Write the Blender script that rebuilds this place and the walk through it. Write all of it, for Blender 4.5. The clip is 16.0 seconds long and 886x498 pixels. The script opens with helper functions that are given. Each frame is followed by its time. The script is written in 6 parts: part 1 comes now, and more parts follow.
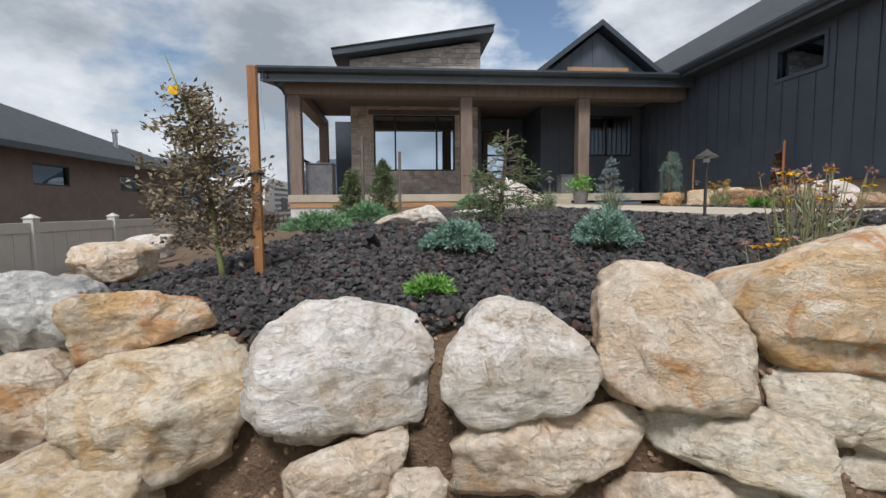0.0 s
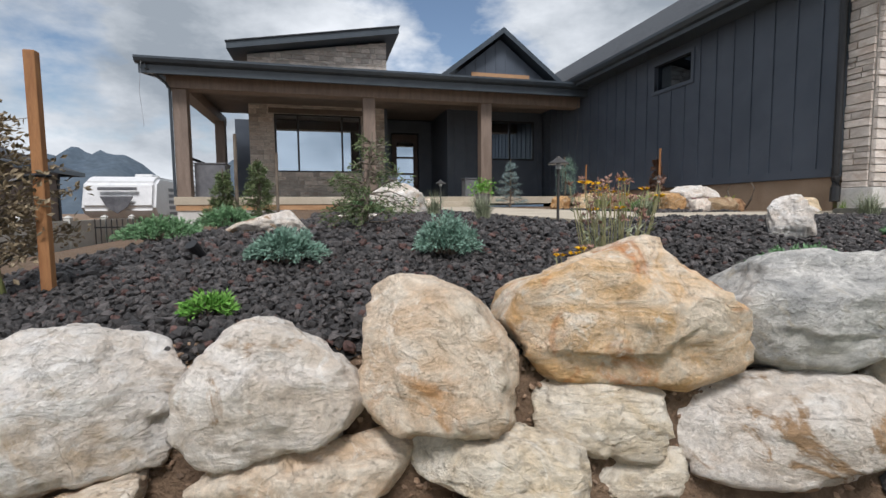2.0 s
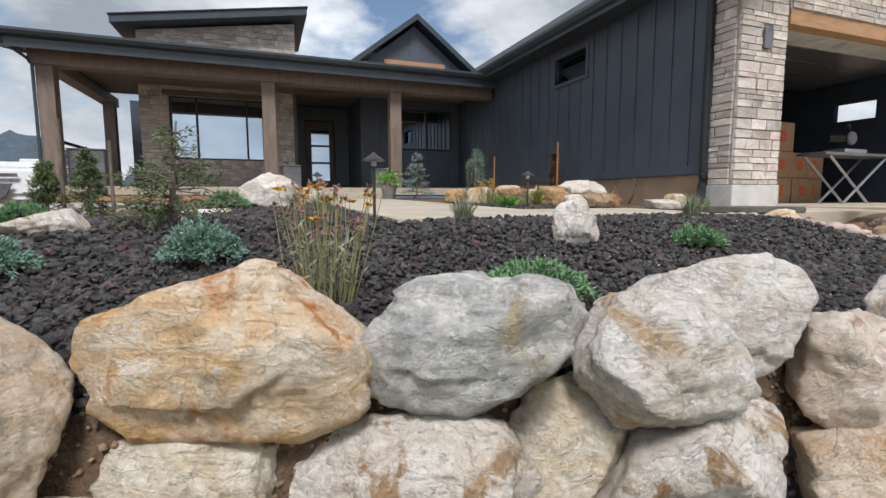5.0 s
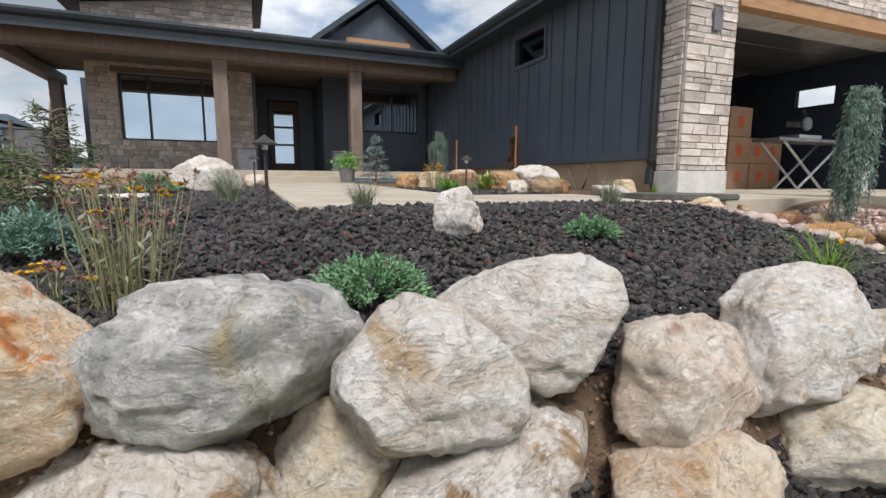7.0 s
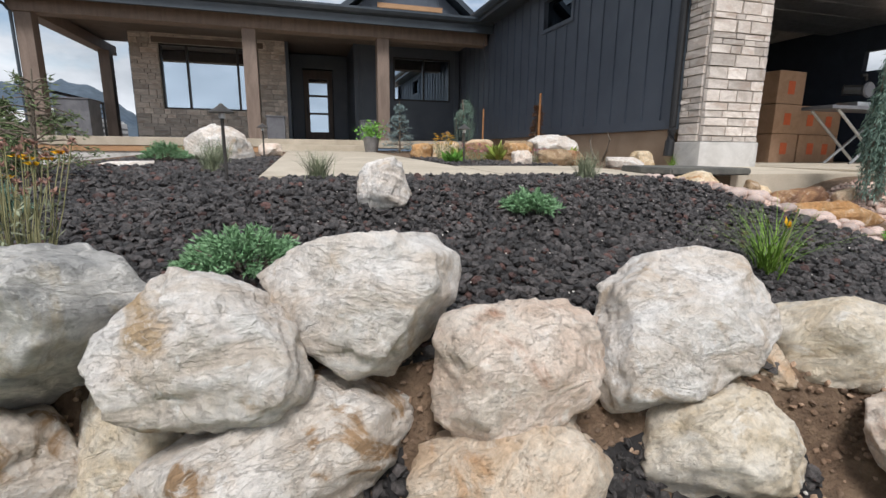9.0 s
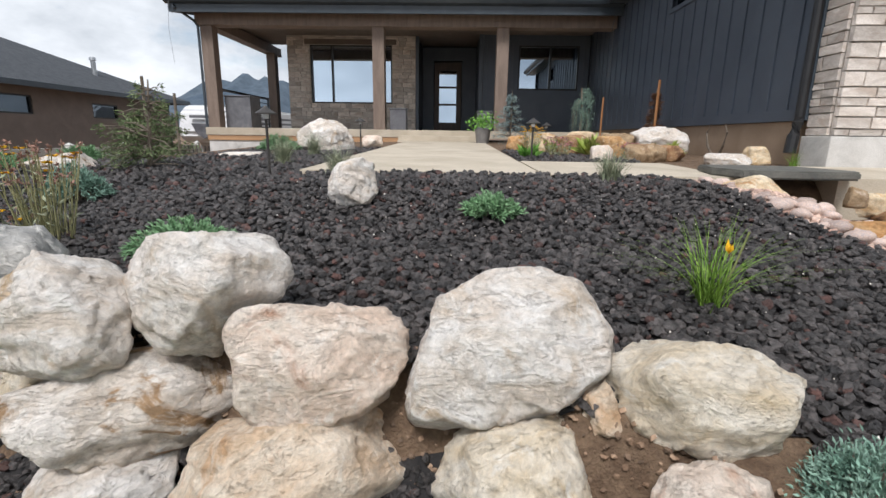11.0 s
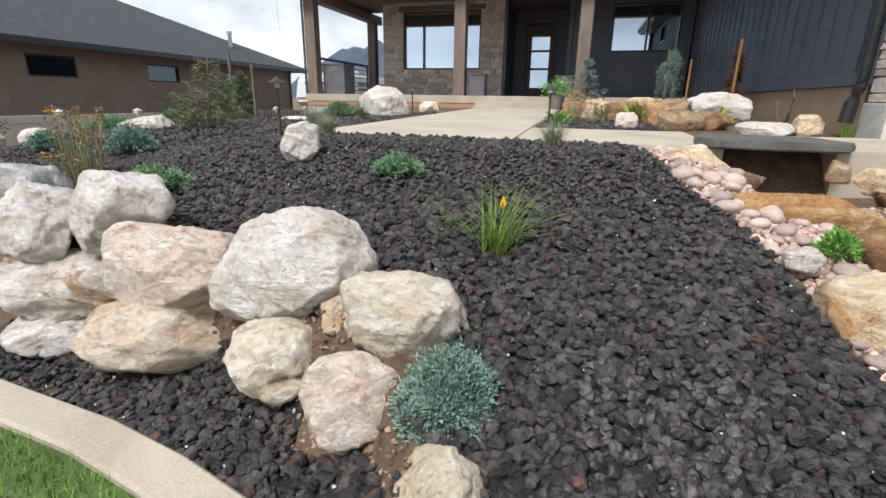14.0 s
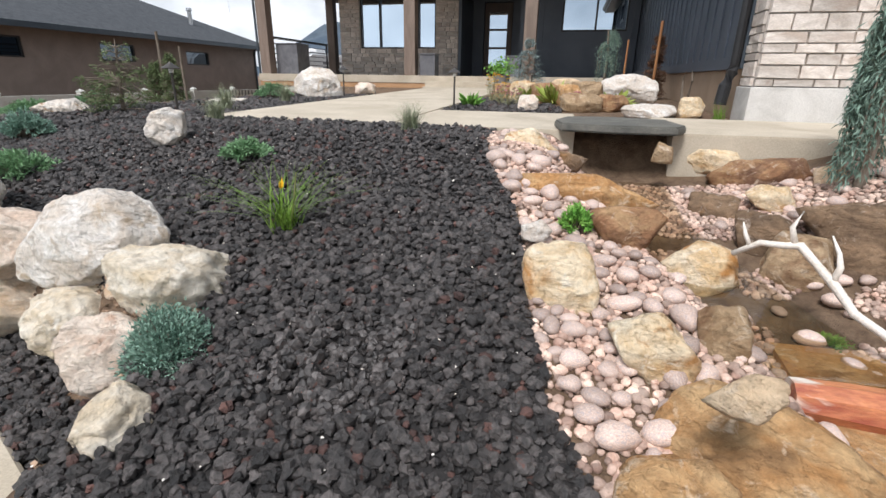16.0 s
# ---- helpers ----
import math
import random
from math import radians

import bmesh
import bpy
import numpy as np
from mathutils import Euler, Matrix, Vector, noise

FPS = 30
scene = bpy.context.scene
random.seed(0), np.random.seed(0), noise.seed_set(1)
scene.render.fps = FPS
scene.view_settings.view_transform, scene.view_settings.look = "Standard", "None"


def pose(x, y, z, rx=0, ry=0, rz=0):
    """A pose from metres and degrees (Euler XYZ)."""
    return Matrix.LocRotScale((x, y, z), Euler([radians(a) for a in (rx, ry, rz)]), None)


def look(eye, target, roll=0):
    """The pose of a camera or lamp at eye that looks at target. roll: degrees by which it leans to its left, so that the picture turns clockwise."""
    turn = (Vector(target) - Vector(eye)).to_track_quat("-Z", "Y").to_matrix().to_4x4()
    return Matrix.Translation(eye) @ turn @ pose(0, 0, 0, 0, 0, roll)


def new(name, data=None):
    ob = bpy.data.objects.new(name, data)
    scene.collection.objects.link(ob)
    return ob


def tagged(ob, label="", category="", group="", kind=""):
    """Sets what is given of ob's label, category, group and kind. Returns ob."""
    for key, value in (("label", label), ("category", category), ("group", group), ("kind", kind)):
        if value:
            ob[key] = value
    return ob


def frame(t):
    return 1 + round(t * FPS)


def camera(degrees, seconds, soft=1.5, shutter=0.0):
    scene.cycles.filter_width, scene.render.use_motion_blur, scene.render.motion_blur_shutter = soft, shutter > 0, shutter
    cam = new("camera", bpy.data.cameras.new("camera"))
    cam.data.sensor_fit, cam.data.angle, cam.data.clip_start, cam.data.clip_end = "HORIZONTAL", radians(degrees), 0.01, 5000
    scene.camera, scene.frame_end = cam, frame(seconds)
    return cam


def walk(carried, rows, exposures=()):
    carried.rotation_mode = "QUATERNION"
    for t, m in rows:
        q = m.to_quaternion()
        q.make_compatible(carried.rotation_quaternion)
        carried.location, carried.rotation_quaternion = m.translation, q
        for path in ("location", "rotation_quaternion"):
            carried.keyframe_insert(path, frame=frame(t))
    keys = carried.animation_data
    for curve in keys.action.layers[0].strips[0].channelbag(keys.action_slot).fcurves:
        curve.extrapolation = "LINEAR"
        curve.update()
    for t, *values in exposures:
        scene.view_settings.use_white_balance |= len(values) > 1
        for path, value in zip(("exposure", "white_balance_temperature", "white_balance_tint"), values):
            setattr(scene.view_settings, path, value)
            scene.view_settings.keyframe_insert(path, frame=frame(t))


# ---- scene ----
cam = camera(86.0, 16.0)
METRES, EYE, TILT, LEAN, TURN = 6.4, 1.5, 0.0, 0.0, -5.1
ROWS = [
    (0.0, 0.0, 0.0, 0.0, -0.04, -4.82, 0.47),
    (0.5, 0.0222, 0.0062, -0.0001, -2.05, -4.75, 0.54),
    (1.0, 0.0482, 0.0113, 0.0009, -4.56, -4.7, 0.58),
    (1.5, 0.0672, 0.0133, 0.0035, -6.81, -4.69, 0.6),
    (2.0, 0.0848, 0.0153, 0.004, -9.12, -4.69, 0.51),
    (2.5, 0.1091, 0.0205, 0.0019, -10.86, -4.81, 0.47),
    (3.0, 0.1404, 0.0261, 0.0022, -12.35, -5.02, 0.41),
    (3.5, 0.1641, 0.0291, 0.0042, -13.35, -5.24, 0.39),
    (4.0, 0.1913, 0.0295, 0.0073, -14.21, -5.52, 0.32),
    (4.5, 0.2238, 0.0243, 0.0138, -14.83, -5.79, 0.22),
    (7.0, 0.3557, 0.0255, 0.0205, -17.26, -8.1, -0.13),
    (7.5, 0.3847, 0.0208, 0.0235, -17.14, -8.95, -0.2),
    (8.0, 0.4141, 0.0146, 0.0225, -16.23, -9.99, -0.33),
    (8.5, 0.4343, 0.0134, 0.0208, -14.5, -10.95, -0.46),
    (11.0, 0.624, -0.0019, 0.0353, 6.73, -13.26, -0.82),
    (11.5, 0.6592, 0.0005, 0.0371, 8.77, -13.67, -0.86),
    (12.0, 0.7001, -0.008, 0.0373, 10.85, -14.36, -0.91),
    (12.5, 0.7335, -0.0158, 0.0375, 13.48, -15.16, -0.96),
    (13.0, 0.7709, -0.0183, 0.0402, 16.42, -15.93, -0.99),
    (13.5, 0.7987, -0.0181, 0.0418, 19.08, -16.65, -0.97),
    (14.0, 0.8294, -0.0214, 0.0398, 20.95, -17.34, -0.86),
    (14.5, 0.8595, -0.0192, 0.0396, 21.66, -18.06, -0.71),
    (15.0, 0.9047, -0.0104, 0.0446, 21.25, -18.74, -0.63),
    (15.5, 0.9432, -0.0062, 0.053, 20.2, -19.33, -0.64),
    (16.0, 0.987, -0.0108, 0.0522, 19.32, -19.76, -0.79),
]
walk(cam, [(t, pose(0, 0, EYE, TILT, LEAN, TURN) @ pose(METRES * x, METRES * y, METRES * z, 90 + pitch, roll, yaw)) for t, x, y, z, yaw, pitch, roll in ROWS], exposures=[(0.0, 0.41), (5.0, 0.49), (9.0, 0.55), (12.5, 0.66), (16.0, 0.74)])

# ---- world and sun ----
world = bpy.data.worlds.new("world")
scene.world = world
world.use_nodes = True
wn, wl = world.node_tree.nodes, world.node_tree.links
wn.clear()
w_out, w_bg, w_sky = wn.new("ShaderNodeOutputWorld"), wn.new("ShaderNodeBackground"), wn.new("ShaderNodeTexSky")
w_sky.sky_type, w_sky.sun_disc = "NISHITA", False
w_sky.sun_elevation, w_sky.sun_rotation = radians(52), radians(200)
w_tc, w_map = wn.new("ShaderNodeTexCoord"), wn.new("ShaderNodeMapping")
w_map.inputs["Scale"].default_value = (1.0, 1.0, 2.1)
w_map.inputs["Location"].default_value = (0.95, 0.2, 0.1)
w_n1, w_n2 = wn.new("ShaderNodeTexNoise"), wn.new("ShaderNodeTexNoise")
w_n1.inputs["Scale"].default_value, w_n1.inputs["Detail"].default_value, w_n1.inputs["Roughness"].default_value = 2.3, 9, 0.55
w_n2.inputs["Scale"].default_value, w_n2.inputs["Detail"].default_value, w_n2.inputs["Roughness"].default_value = 1.9, 8, 0.58
w_r1, w_r2 = wn.new("ShaderNodeValToRGB"), wn.new("ShaderNodeValToRGB")
w_r1.color_ramp.elements[0].position, w_r1.color_ramp.elements[1].position = 0.37, 0.47
w_r2.color_ramp.elements[0].position, w_r2.color_ramp.elements[1].position = 0.38, 0.66
w_r2.color_ramp.elements[0].color, w_r2.color_ramp.elements[1].color = (0.25, 0.285, 0.33, 1), (0.76, 0.79, 0.84, 1)
w_mul, w_mix = wn.new("ShaderNodeMix"), wn.new("ShaderNodeMix")
w_mul.data_type = w_mix.data_type = "RGBA"
w_mul.blend_type, w_mul.inputs[0].default_value = "MULTIPLY", 1.0
w_mul.inputs[7].default_value = (0.085, 0.085, 0.085, 1)
wl.new(w_tc.outputs["Generated"], w_map.inputs["Vector"])
wl.new(w_map.outputs[0], w_n1.inputs["Vector"])
wl.new(w_map.outputs[0], w_n2.inputs["Vector"])
wl.new(w_n1.outputs[0], w_r1.inputs[0])
wl.new(w_n2.outputs[0], w_r2.inputs[0])
wl.new(w_sky.outputs[0], w_mul.inputs[6])
wl.new(w_r1.outputs[0], w_mix.inputs[0])
wl.new(w_mul.outputs[2], w_mix.inputs[6])
wl.new(w_r2.outputs[0], w_mix.inputs[7])
wl.new(w_mix.outputs[2], w_bg.inputs["Color"])
wl.new(w_bg.outputs[0], w_out.inputs["Surface"])
w_bg.inputs["Strength"].default_value = 1.0

sun = new("sun", bpy.data.lights.new("sun", "SUN"))
sun.data.energy, sun.data.angle, sun.data.color = 2.4, radians(16), (1.0, 0.985, 1.0)
sun.matrix_world = look((0, 0, 30), (5.0, 20.0, 0))


# ---- materials ----
def material(name, c1, c2, rough=0.7, scale=8.0, fine=60.0, bump=0.3, metal=0.0, c3=None, c3_at=(0.55, 0.68), vary=0.0, stretch=(1, 1, 1), dist=0.01, island=0.0, spec=0.5, generated=True):
    """Two tones at a large scale, a third as stains, a fine grain and relief."""
    m = bpy.data.materials.new(name)
    m.use_nodes = True
    n, l = m.node_tree.nodes, m.node_tree.links
    b = n["Principled BSDF"]
    b.inputs["Metallic"].default_value = metal
    b.inputs["Specular IOR Level"].default_value = spec
    tc, mp = n.new("ShaderNodeTexCoord"), n.new("ShaderNodeMapping")
    mp.inputs["Scale"].default_value = stretch
    l.new(tc.outputs["Object"], mp.inputs["Vector"])
    info = n.new("ShaderNodeObjectInfo")
    if vary:
        comb = n.new("ShaderNodeVectorMath")
        comb.operation = "SCALE"
        comb.inputs[0].default_value = (7.0, 13.0, 5.0)
        l.new(info.outputs["Random"], comb.inputs["Scale"])
        l.new(comb.outputs[0], mp.inputs["Location"])
    big, small = n.new("ShaderNodeTexNoise"), n.new("ShaderNodeTexNoise")
    big.inputs["Scale"].default_value, big.inputs["Detail"].default_value, big.inputs["Roughness"].default_value = scale, 6, 0.6
    big.inputs["Distortion"].default_value = 0.6
    small.inputs["Scale"].default_value, small.inputs["Detail"].default_value, small.inputs["Roughness"].default_value = fine, 4, 0.65
    l.new(mp.outputs[0], big.inputs["Vector"])
    l.new(mp.outputs[0], small.inputs["Vector"])
    ramp = n.new("ShaderNodeValToRGB")
    ramp.color_ramp.elements[0].position, ramp.color_ramp.elements[1].position = 0.36, 0.64
    ramp.color_ramp.elements[0].color, ramp.color_ramp.elements[1].color = (*c1, 1), (*c2, 1)
    l.new(big.outputs[0], ramp.inputs[0])
    col = ramp.outputs[0]
    if c3:
        st, sr, mx = n.new("ShaderNodeTexNoise"), n.new("ShaderNodeValToRGB"), n.new("ShaderNodeMix")
        st.inputs["Scale"].default_value, st.inputs["Detail"].default_value, st.inputs["Distortion"].default_value = scale * 0.62, 5, 1.1
        off = n.new("ShaderNodeVectorMath")
        off.inputs[1].default_value = (3.7, 9.1, 2.3)
        l.new(mp.outputs[0], off.inputs[0])
        l.new(off.outputs[0], st.inputs["Vector"])
        sr.color_ramp.elements[0].position, sr.color_ramp.elements[1].position = c3_at
        l.new(st.outputs[0], sr.inputs[0])
        mx.data_type = "RGBA"
        mx.inputs[7].default_value = (*c3, 1)
        l.new(sr.outputs[0], mx.inputs[0])
        l.new(col, mx.inputs[6])
        col = mx.outputs[2]
    hsv = n.new("ShaderNodeHueSaturation")
    l.new(col, hsv.inputs["Color"])
    mr = n.new("ShaderNodeMapRange")
    mr.inputs["From Min"].default_value, mr.inputs["From Max"].default_value = 0.3, 0.7
    mr.inputs["To Min"].default_value, mr.inputs["To Max"].default_value = 0.82, 1.16
    l.new(small.outputs[0], mr.inputs["Value"])
    val = mr.outputs[0]
    for amount, src in ((vary, info.outputs["Random"]), (island, None)):
        if amount:
            if src is None:
                src = n.new("ShaderNodeNewGeometry").outputs["Random Per Island"]
            v = n.new("ShaderNodeMapRange")
            v.inputs["To Min"].default_value, v.inputs["To Max"].default_value = 1 - amount, 1 + amount
            l.new(src, v.inputs["Value"])
            mu = n.new("ShaderNodeMath")
            mu.operation = "MULTIPLY"
            l.new(val, mu.inputs[0])
            l.new(v.outputs[0], mu.inputs[1])
            val = mu.outputs[0]
    l.new(val, hsv.inputs["Value"])
    l.new(hsv.outputs[0], b.inputs["Base Color"])
    rr = n.new("ShaderNodeMapRange")
    rr.inputs["To Min"].default_value, rr.inputs["To Max"].default_value = max(rough - 0.12, 0.02), min(rough + 0.12, 1)
    l.new(small.outputs[0], rr.inputs["Value"])
    l.new(rr.outputs[0], b.inputs["Roughness"])
    if bump:
        bp, ad = n.new("ShaderNodeBump"), n.new("ShaderNodeMath")
        ad.operation = "ADD"
        l.new(big.outputs[0], ad.inputs[0])
        l.new(small.outputs[0], ad.inputs[1])
        l.new(ad.outputs[0], bp.inputs["Height"])
        bp.inputs["Strength"].default_value, bp.inputs["Distance"].default_value = bump, dist
        l.new(bp.outputs[0], b.inputs["Normal"])
    return m


def limestone(name, c1, c2, c3, c3_at=(0.5, 0.64), vein=0.16):
    """Weathered limestone: mottled tones, stain patches, thin cracks and veins, pale chips."""
    m = bpy.data.materials.new(name)
    m.use_nodes = True
    n, l = m.node_tree.nodes, m.node_tree.links
    b = n["Principled BSDF"]
    b.inputs["Specular IOR Level"].default_value, b.inputs["Roughness"].default_value = 0.22, 0.85
    tc, add, sc = n.new("ShaderNodeTexCoord"), n.new("ShaderNodeVectorMath"), n.new("ShaderNodeVectorMath")
    sc.operation = "SCALE"
    sc.inputs[0].default_value = (17.0, 31.0, 11.0)
    l.new(n.new("ShaderNodeObjectInfo").outputs["Random"], sc.inputs["Scale"])
    l.new(tc.outputs["Object"], add.inputs[0])
    l.new(sc.outputs[0], add.inputs[1])

    def tex(scale, detail, rough, dist, lo, hi, stretch=None):
        t, mr = n.new("ShaderNodeTexNoise"), n.new("ShaderNodeMapRange")
        t.inputs["Scale"].default_value, t.inputs["Detail"].default_value = scale, detail
        t.inputs["Roughness"].default_value, t.inputs["Distortion"].default_value = rough, dist
        src = add.outputs[0]
        if stretch:
            mp = n.new("ShaderNodeMapping")
            mp.inputs["Scale"].default_value = stretch
            mp.inputs["Rotation"].default_value = (0.3, 0.5, 0.2)
            l.new(src, mp.inputs["Vector"])
            src = mp.outputs[0]
        l.new(src, t.inputs["Vector"])
        mr.inputs["From Min"].default_value, mr.inputs["From Max"].default_value = lo, hi
        l.new(t.outputs[0], mr.inputs["Value"])
        return t.outputs[0], mr.outputs[0]

    def blend(fac, a, c, mode="MIX"):
        x = n.new("ShaderNodeMix")
        x.data_type, x.blend_type = "RGBA", mode
        l.new(fac, x.inputs[0])
        if isinstance(a, tuple):
            x.inputs[6].default_value = (*a, 1)
        else:
            l.new(a, x.inputs[6])
        x.inputs[7].default_value = (*c, 1)
        return x.outputs[2]

    r0, f0 = tex(5.0, 9, 0.62, 0.8, 0.38, 0.62, (1, 1, 1.8))
    r1, f1 = tex(3.4, 6, 0.60, 1.6, *c3_at)
    r2, f2 = tex(9.0, 8, 0.7, 1.0, 0.56, 0.66)
    r3, f3 = tex(38.0, 7, 0.75, 0.3, 0.34, 0.62)
    r4, f4 = tex(2.2, 5, 0.5, 1.2, 0.0, 1.0, (1.0, 1.0, 1.6))
    col = blend(f0, c1, c2)
    col = blend(f1, col, c3)
    col = blend(f2, col, tuple(0.25 * p + 0.75 * q + 0.03 for p, q in zip((0.80, 0.77, 0.72), c2)))
    sub, ab, vr = n.new("ShaderNodeMath"), n.new("ShaderNodeMath"), n.new("ShaderNodeMapRange")
    sub.operation, ab.operation = "SUBTRACT", "ABSOLUTE"
    sub.inputs[1].default_value = 0.5
    l.new(r4, sub.inputs[0])
    l.new(sub.outputs[0], ab.inputs[0])
    l.new(ab.outputs[0], vr.inputs["Value"])
    vr.inputs["From Min"].default_value, vr.inputs["From Max"].default_value = 0.0, 0.009
    vr.inputs["To Min"].default_value, vr.inputs["To Max"].default_value = vein, 0.0
    col = blend(vr.outputs[0], col, tuple(0.45 * q for q in c3))
    r5, _ = tex(5.5, 8, 0.62, 2.2, 0.0, 1.0, (1.0, 1.0, 2.6))
    sub2, ab2, cr = n.new("ShaderNodeMath"), n.new("ShaderNodeMath"), n.new("ShaderNodeMapRange")
    sub2.operation, ab2.operation = "SUBTRACT", "ABSOLUTE"
    sub2.inputs[1].default_value = 0.56
    l.new(r5, sub2.inputs[0])
    l.new(sub2.outputs[0], ab2.inputs[0])
    l.new(ab2.outputs[0], cr.inputs["Value"])
    cr.inputs["From Min"].default_value, cr.inputs["From Max"].default_value = 0.0, 0.012
    cr.inputs["To Min"].default_value, cr.inputs["To Max"].default_value = 0.24, 0.0
    col = blend(cr.outputs[0], col, tuple(0.5 * q for q in c1))
    hsv, mr = n.new("ShaderNodeHueSaturation"), n.new("ShaderNodeMapRange")
    mr.inputs["To Min"].default_value, mr.inputs["To Max"].default_value = 0.80, 1.14
    l.new(f3, mr.inputs["Value"])
    l.new(mr.outputs[0], hsv.inputs["Value"])
    l.new(col, hsv.inputs["Color"])
    l.new(hsv.outputs[0], b.inputs["Base Color"])
    s1, s2, bp = n.new("ShaderNodeMath"), n.new("ShaderNodeMath"), n.new("ShaderNodeBump")
    s1.operation, s2.operation = "MULTIPLY_ADD", "MULTIPLY_ADD"
    l.new(r3, s1.inputs[0])
    s1.inputs[1].default_value = 0.55
    s0 = n.new("ShaderNodeMath")
    s0.operation = "MULTIPLY_ADD"
    l.new(cr.outputs[0], s0.inputs[0])
    s0.inputs[1].default_value = -0.3
    l.new(r0, s0.inputs[2])
    l.new(s0.outputs[0], s1.inputs[2])
    l.new(vr.outputs[0], s2.inputs[0])
    s2.inputs[1].default_value = -0.5
    l.new(s1.outputs[0], s2.inputs[2])
    cell, warp, s3 = n.new("ShaderNodeTexVoronoi"), n.new("ShaderNodeVectorMath"), n.new("ShaderNodeMath")
    wn_ = n.new("ShaderNodeTexNoise")
    wn_.inputs["Scale"].default_value, wn_.inputs["Detail"].default_value = 7.0, 5
    warp.operation = "MULTIPLY_ADD"
    warp.inputs[1].default_value = (0.28, 0.28, 0.28)
    l.new(add.outputs[0], wn_.inputs["Vector"])
    l.new(wn_.outputs["Color"], warp.inputs[0])
    l.new(add.outputs[0], warp.inputs[2])
    l.new(warp.outputs[0], cell.inputs["Vector"])
    cell.inputs["Scale"].default_value = 13.0
    s3.operation = "MULTIPLY_ADD"
    s3.inputs[1].default_value = 0.10
    l.new(cell.outputs["Distance"], s3.inputs[0])
    l.new(s2.outputs[0], s3.inputs[2])
    l.new(s3.outputs[0], bp.inputs["Height"])
    bp.inputs["Strength"].default_value, bp.inputs["Distance"].default_value = 1.0, 0.035
    l.new(bp.outputs[0], b.inputs["Normal"])
    return m


ROCK = {
    "white": limestone("white_limestone", (0.66, 0.57, 0.48), (0.80, 0.76, 0.71), (0.50, 0.36, 0.22), (0.57, 0.72)),
    "grey": limestone("grey_limestone", (0.36, 0.355, 0.34), (0.72, 0.69, 0.64), (0.47, 0.38, 0.24), (0.56, 0.72)),
    "cream": limestone("cream_limestone", (0.68, 0.56, 0.40), (0.80, 0.73, 0.62), (0.55, 0.40, 0.22), (0.58, 0.74)),
    "tan": limestone("tan_limestone", (0.64, 0.47, 0.32), (0.78, 0.67, 0.54), (0.55, 0.31, 0.15), (0.55, 0.70)),
    "spot": limestone("spotted_limestone", (0.66, 0.56, 0.46), (0.80, 0.74, 0.67), (0.40, 0.26, 0.15), (0.56, 0.62)),
    "yellow": limestone("yellow_limestone", (0.66, 0.50, 0.32), (0.78, 0.68, 0.54), (0.56, 0.34, 0.15), (0.55, 0.70)),
    "orange": limestone("orange_limestone", (0.72, 0.46, 0.23), (0.80, 0.68, 0.54), (0.58, 0.22, 0.07), (0.54, 0.68)),
    "pink": limestone("pinkish_limestone", (0.68, 0.53, 0.42), (0.80, 0.70, 0.60), (0.52, 0.30, 0.20), (0.58, 0.72)),
    "gold": limestone("golden_sandstone", (0.66, 0.46, 0.25), (0.80, 0.68, 0.50), (0.50, 0.24, 0.08), (0.54, 0.68)),
    "sand": limestone("pale_sandstone", (0.66, 0.49, 0.32), (0.72, 0.56, 0.39), (0.48, 0.36, 0.22), (0.6, 0.75)),
    "brown": limestone("brown_sandstone", (0.33, 0.22, 0.125), (0.48, 0.35, 0.22), (0.20, 0.11, 0.06), (0.5, 0.66)),
    "ochre": limestone("ochre_sandstone", (0.48, 0.25, 0.10), (0.60, 0.39, 0.20), (0.30, 0.17, 0.08), (0.52, 0.68)),
    "rust": limestone("rusty_sandstone", (0.30, 0.15, 0.08), (0.44, 0.28, 0.15), (0.20, 0.11, 0.07), (0.5, 0.66)),
    "dark": limestone("dark_brown_sandstone", (0.15, 0.10, 0.065), (0.30, 0.20, 0.125), (0.30, 0.17, 0.08), (0.58, 0.72)),
}
ROCK_WORDS = {"white": "white limestone", "grey": "grey and white veined limestone", "cream": "cream limestone", "tan": "tan limestone",
              "spot": "white limestone with brown spots", "yellow": "yellow banded limestone", "orange": "orange-stained limestone",
              "pink": "pinkish limestone", "gold": "golden sandstone", "sand": "pale sandstone", "brown": "brown sandstone",
              "ochre": "ochre sandstone", "rust": "rusty sandstone", "dark": "dark brown sandstone"}
M_SIDING = material("dark_siding", (0.066, 0.081, 0.106), (0.082, 0.099, 0.127), 0.5, 1.5, 90, 0.08)
M_FASCIA = material("dark_metal_fascia", (0.040, 0.052, 0.066), (0.054, 0.068, 0.082), 0.35, 3, 80, 0.04)
M_SHINGLE = material("dark_roof_shingle", (0.036, 0.040, 0.047), (0.066, 0.072, 0.080), 0.9, 6, 120, 0.6)
M_TIMBER = material("brown_stained_timber", (0.175, 0.128, 0.100), (0.235, 0.175, 0.138), 0.6, 3, 50, 0.15, stretch=(3, 3, 0.5))
M_SOFFIT = material("brown_soffit_boards", (0.135, 0.105, 0.088), (0.17, 0.135, 0.112), 0.6, 3, 40, 0.1)
M_CEDAR = material("raw_cedar_trim", (0.36, 0.20, 0.10), (0.46, 0.27, 0.14), 0.7, 4, 50, 0.2, stretch=(0.6, 3, 3))
M_STAKE = material("orange_lodgepole_stake", (0.28, 0.12, 0.045), (0.40, 0.19, 0.075), 0.7, 6, 60, 0.3, stretch=(4, 4, 0.5))
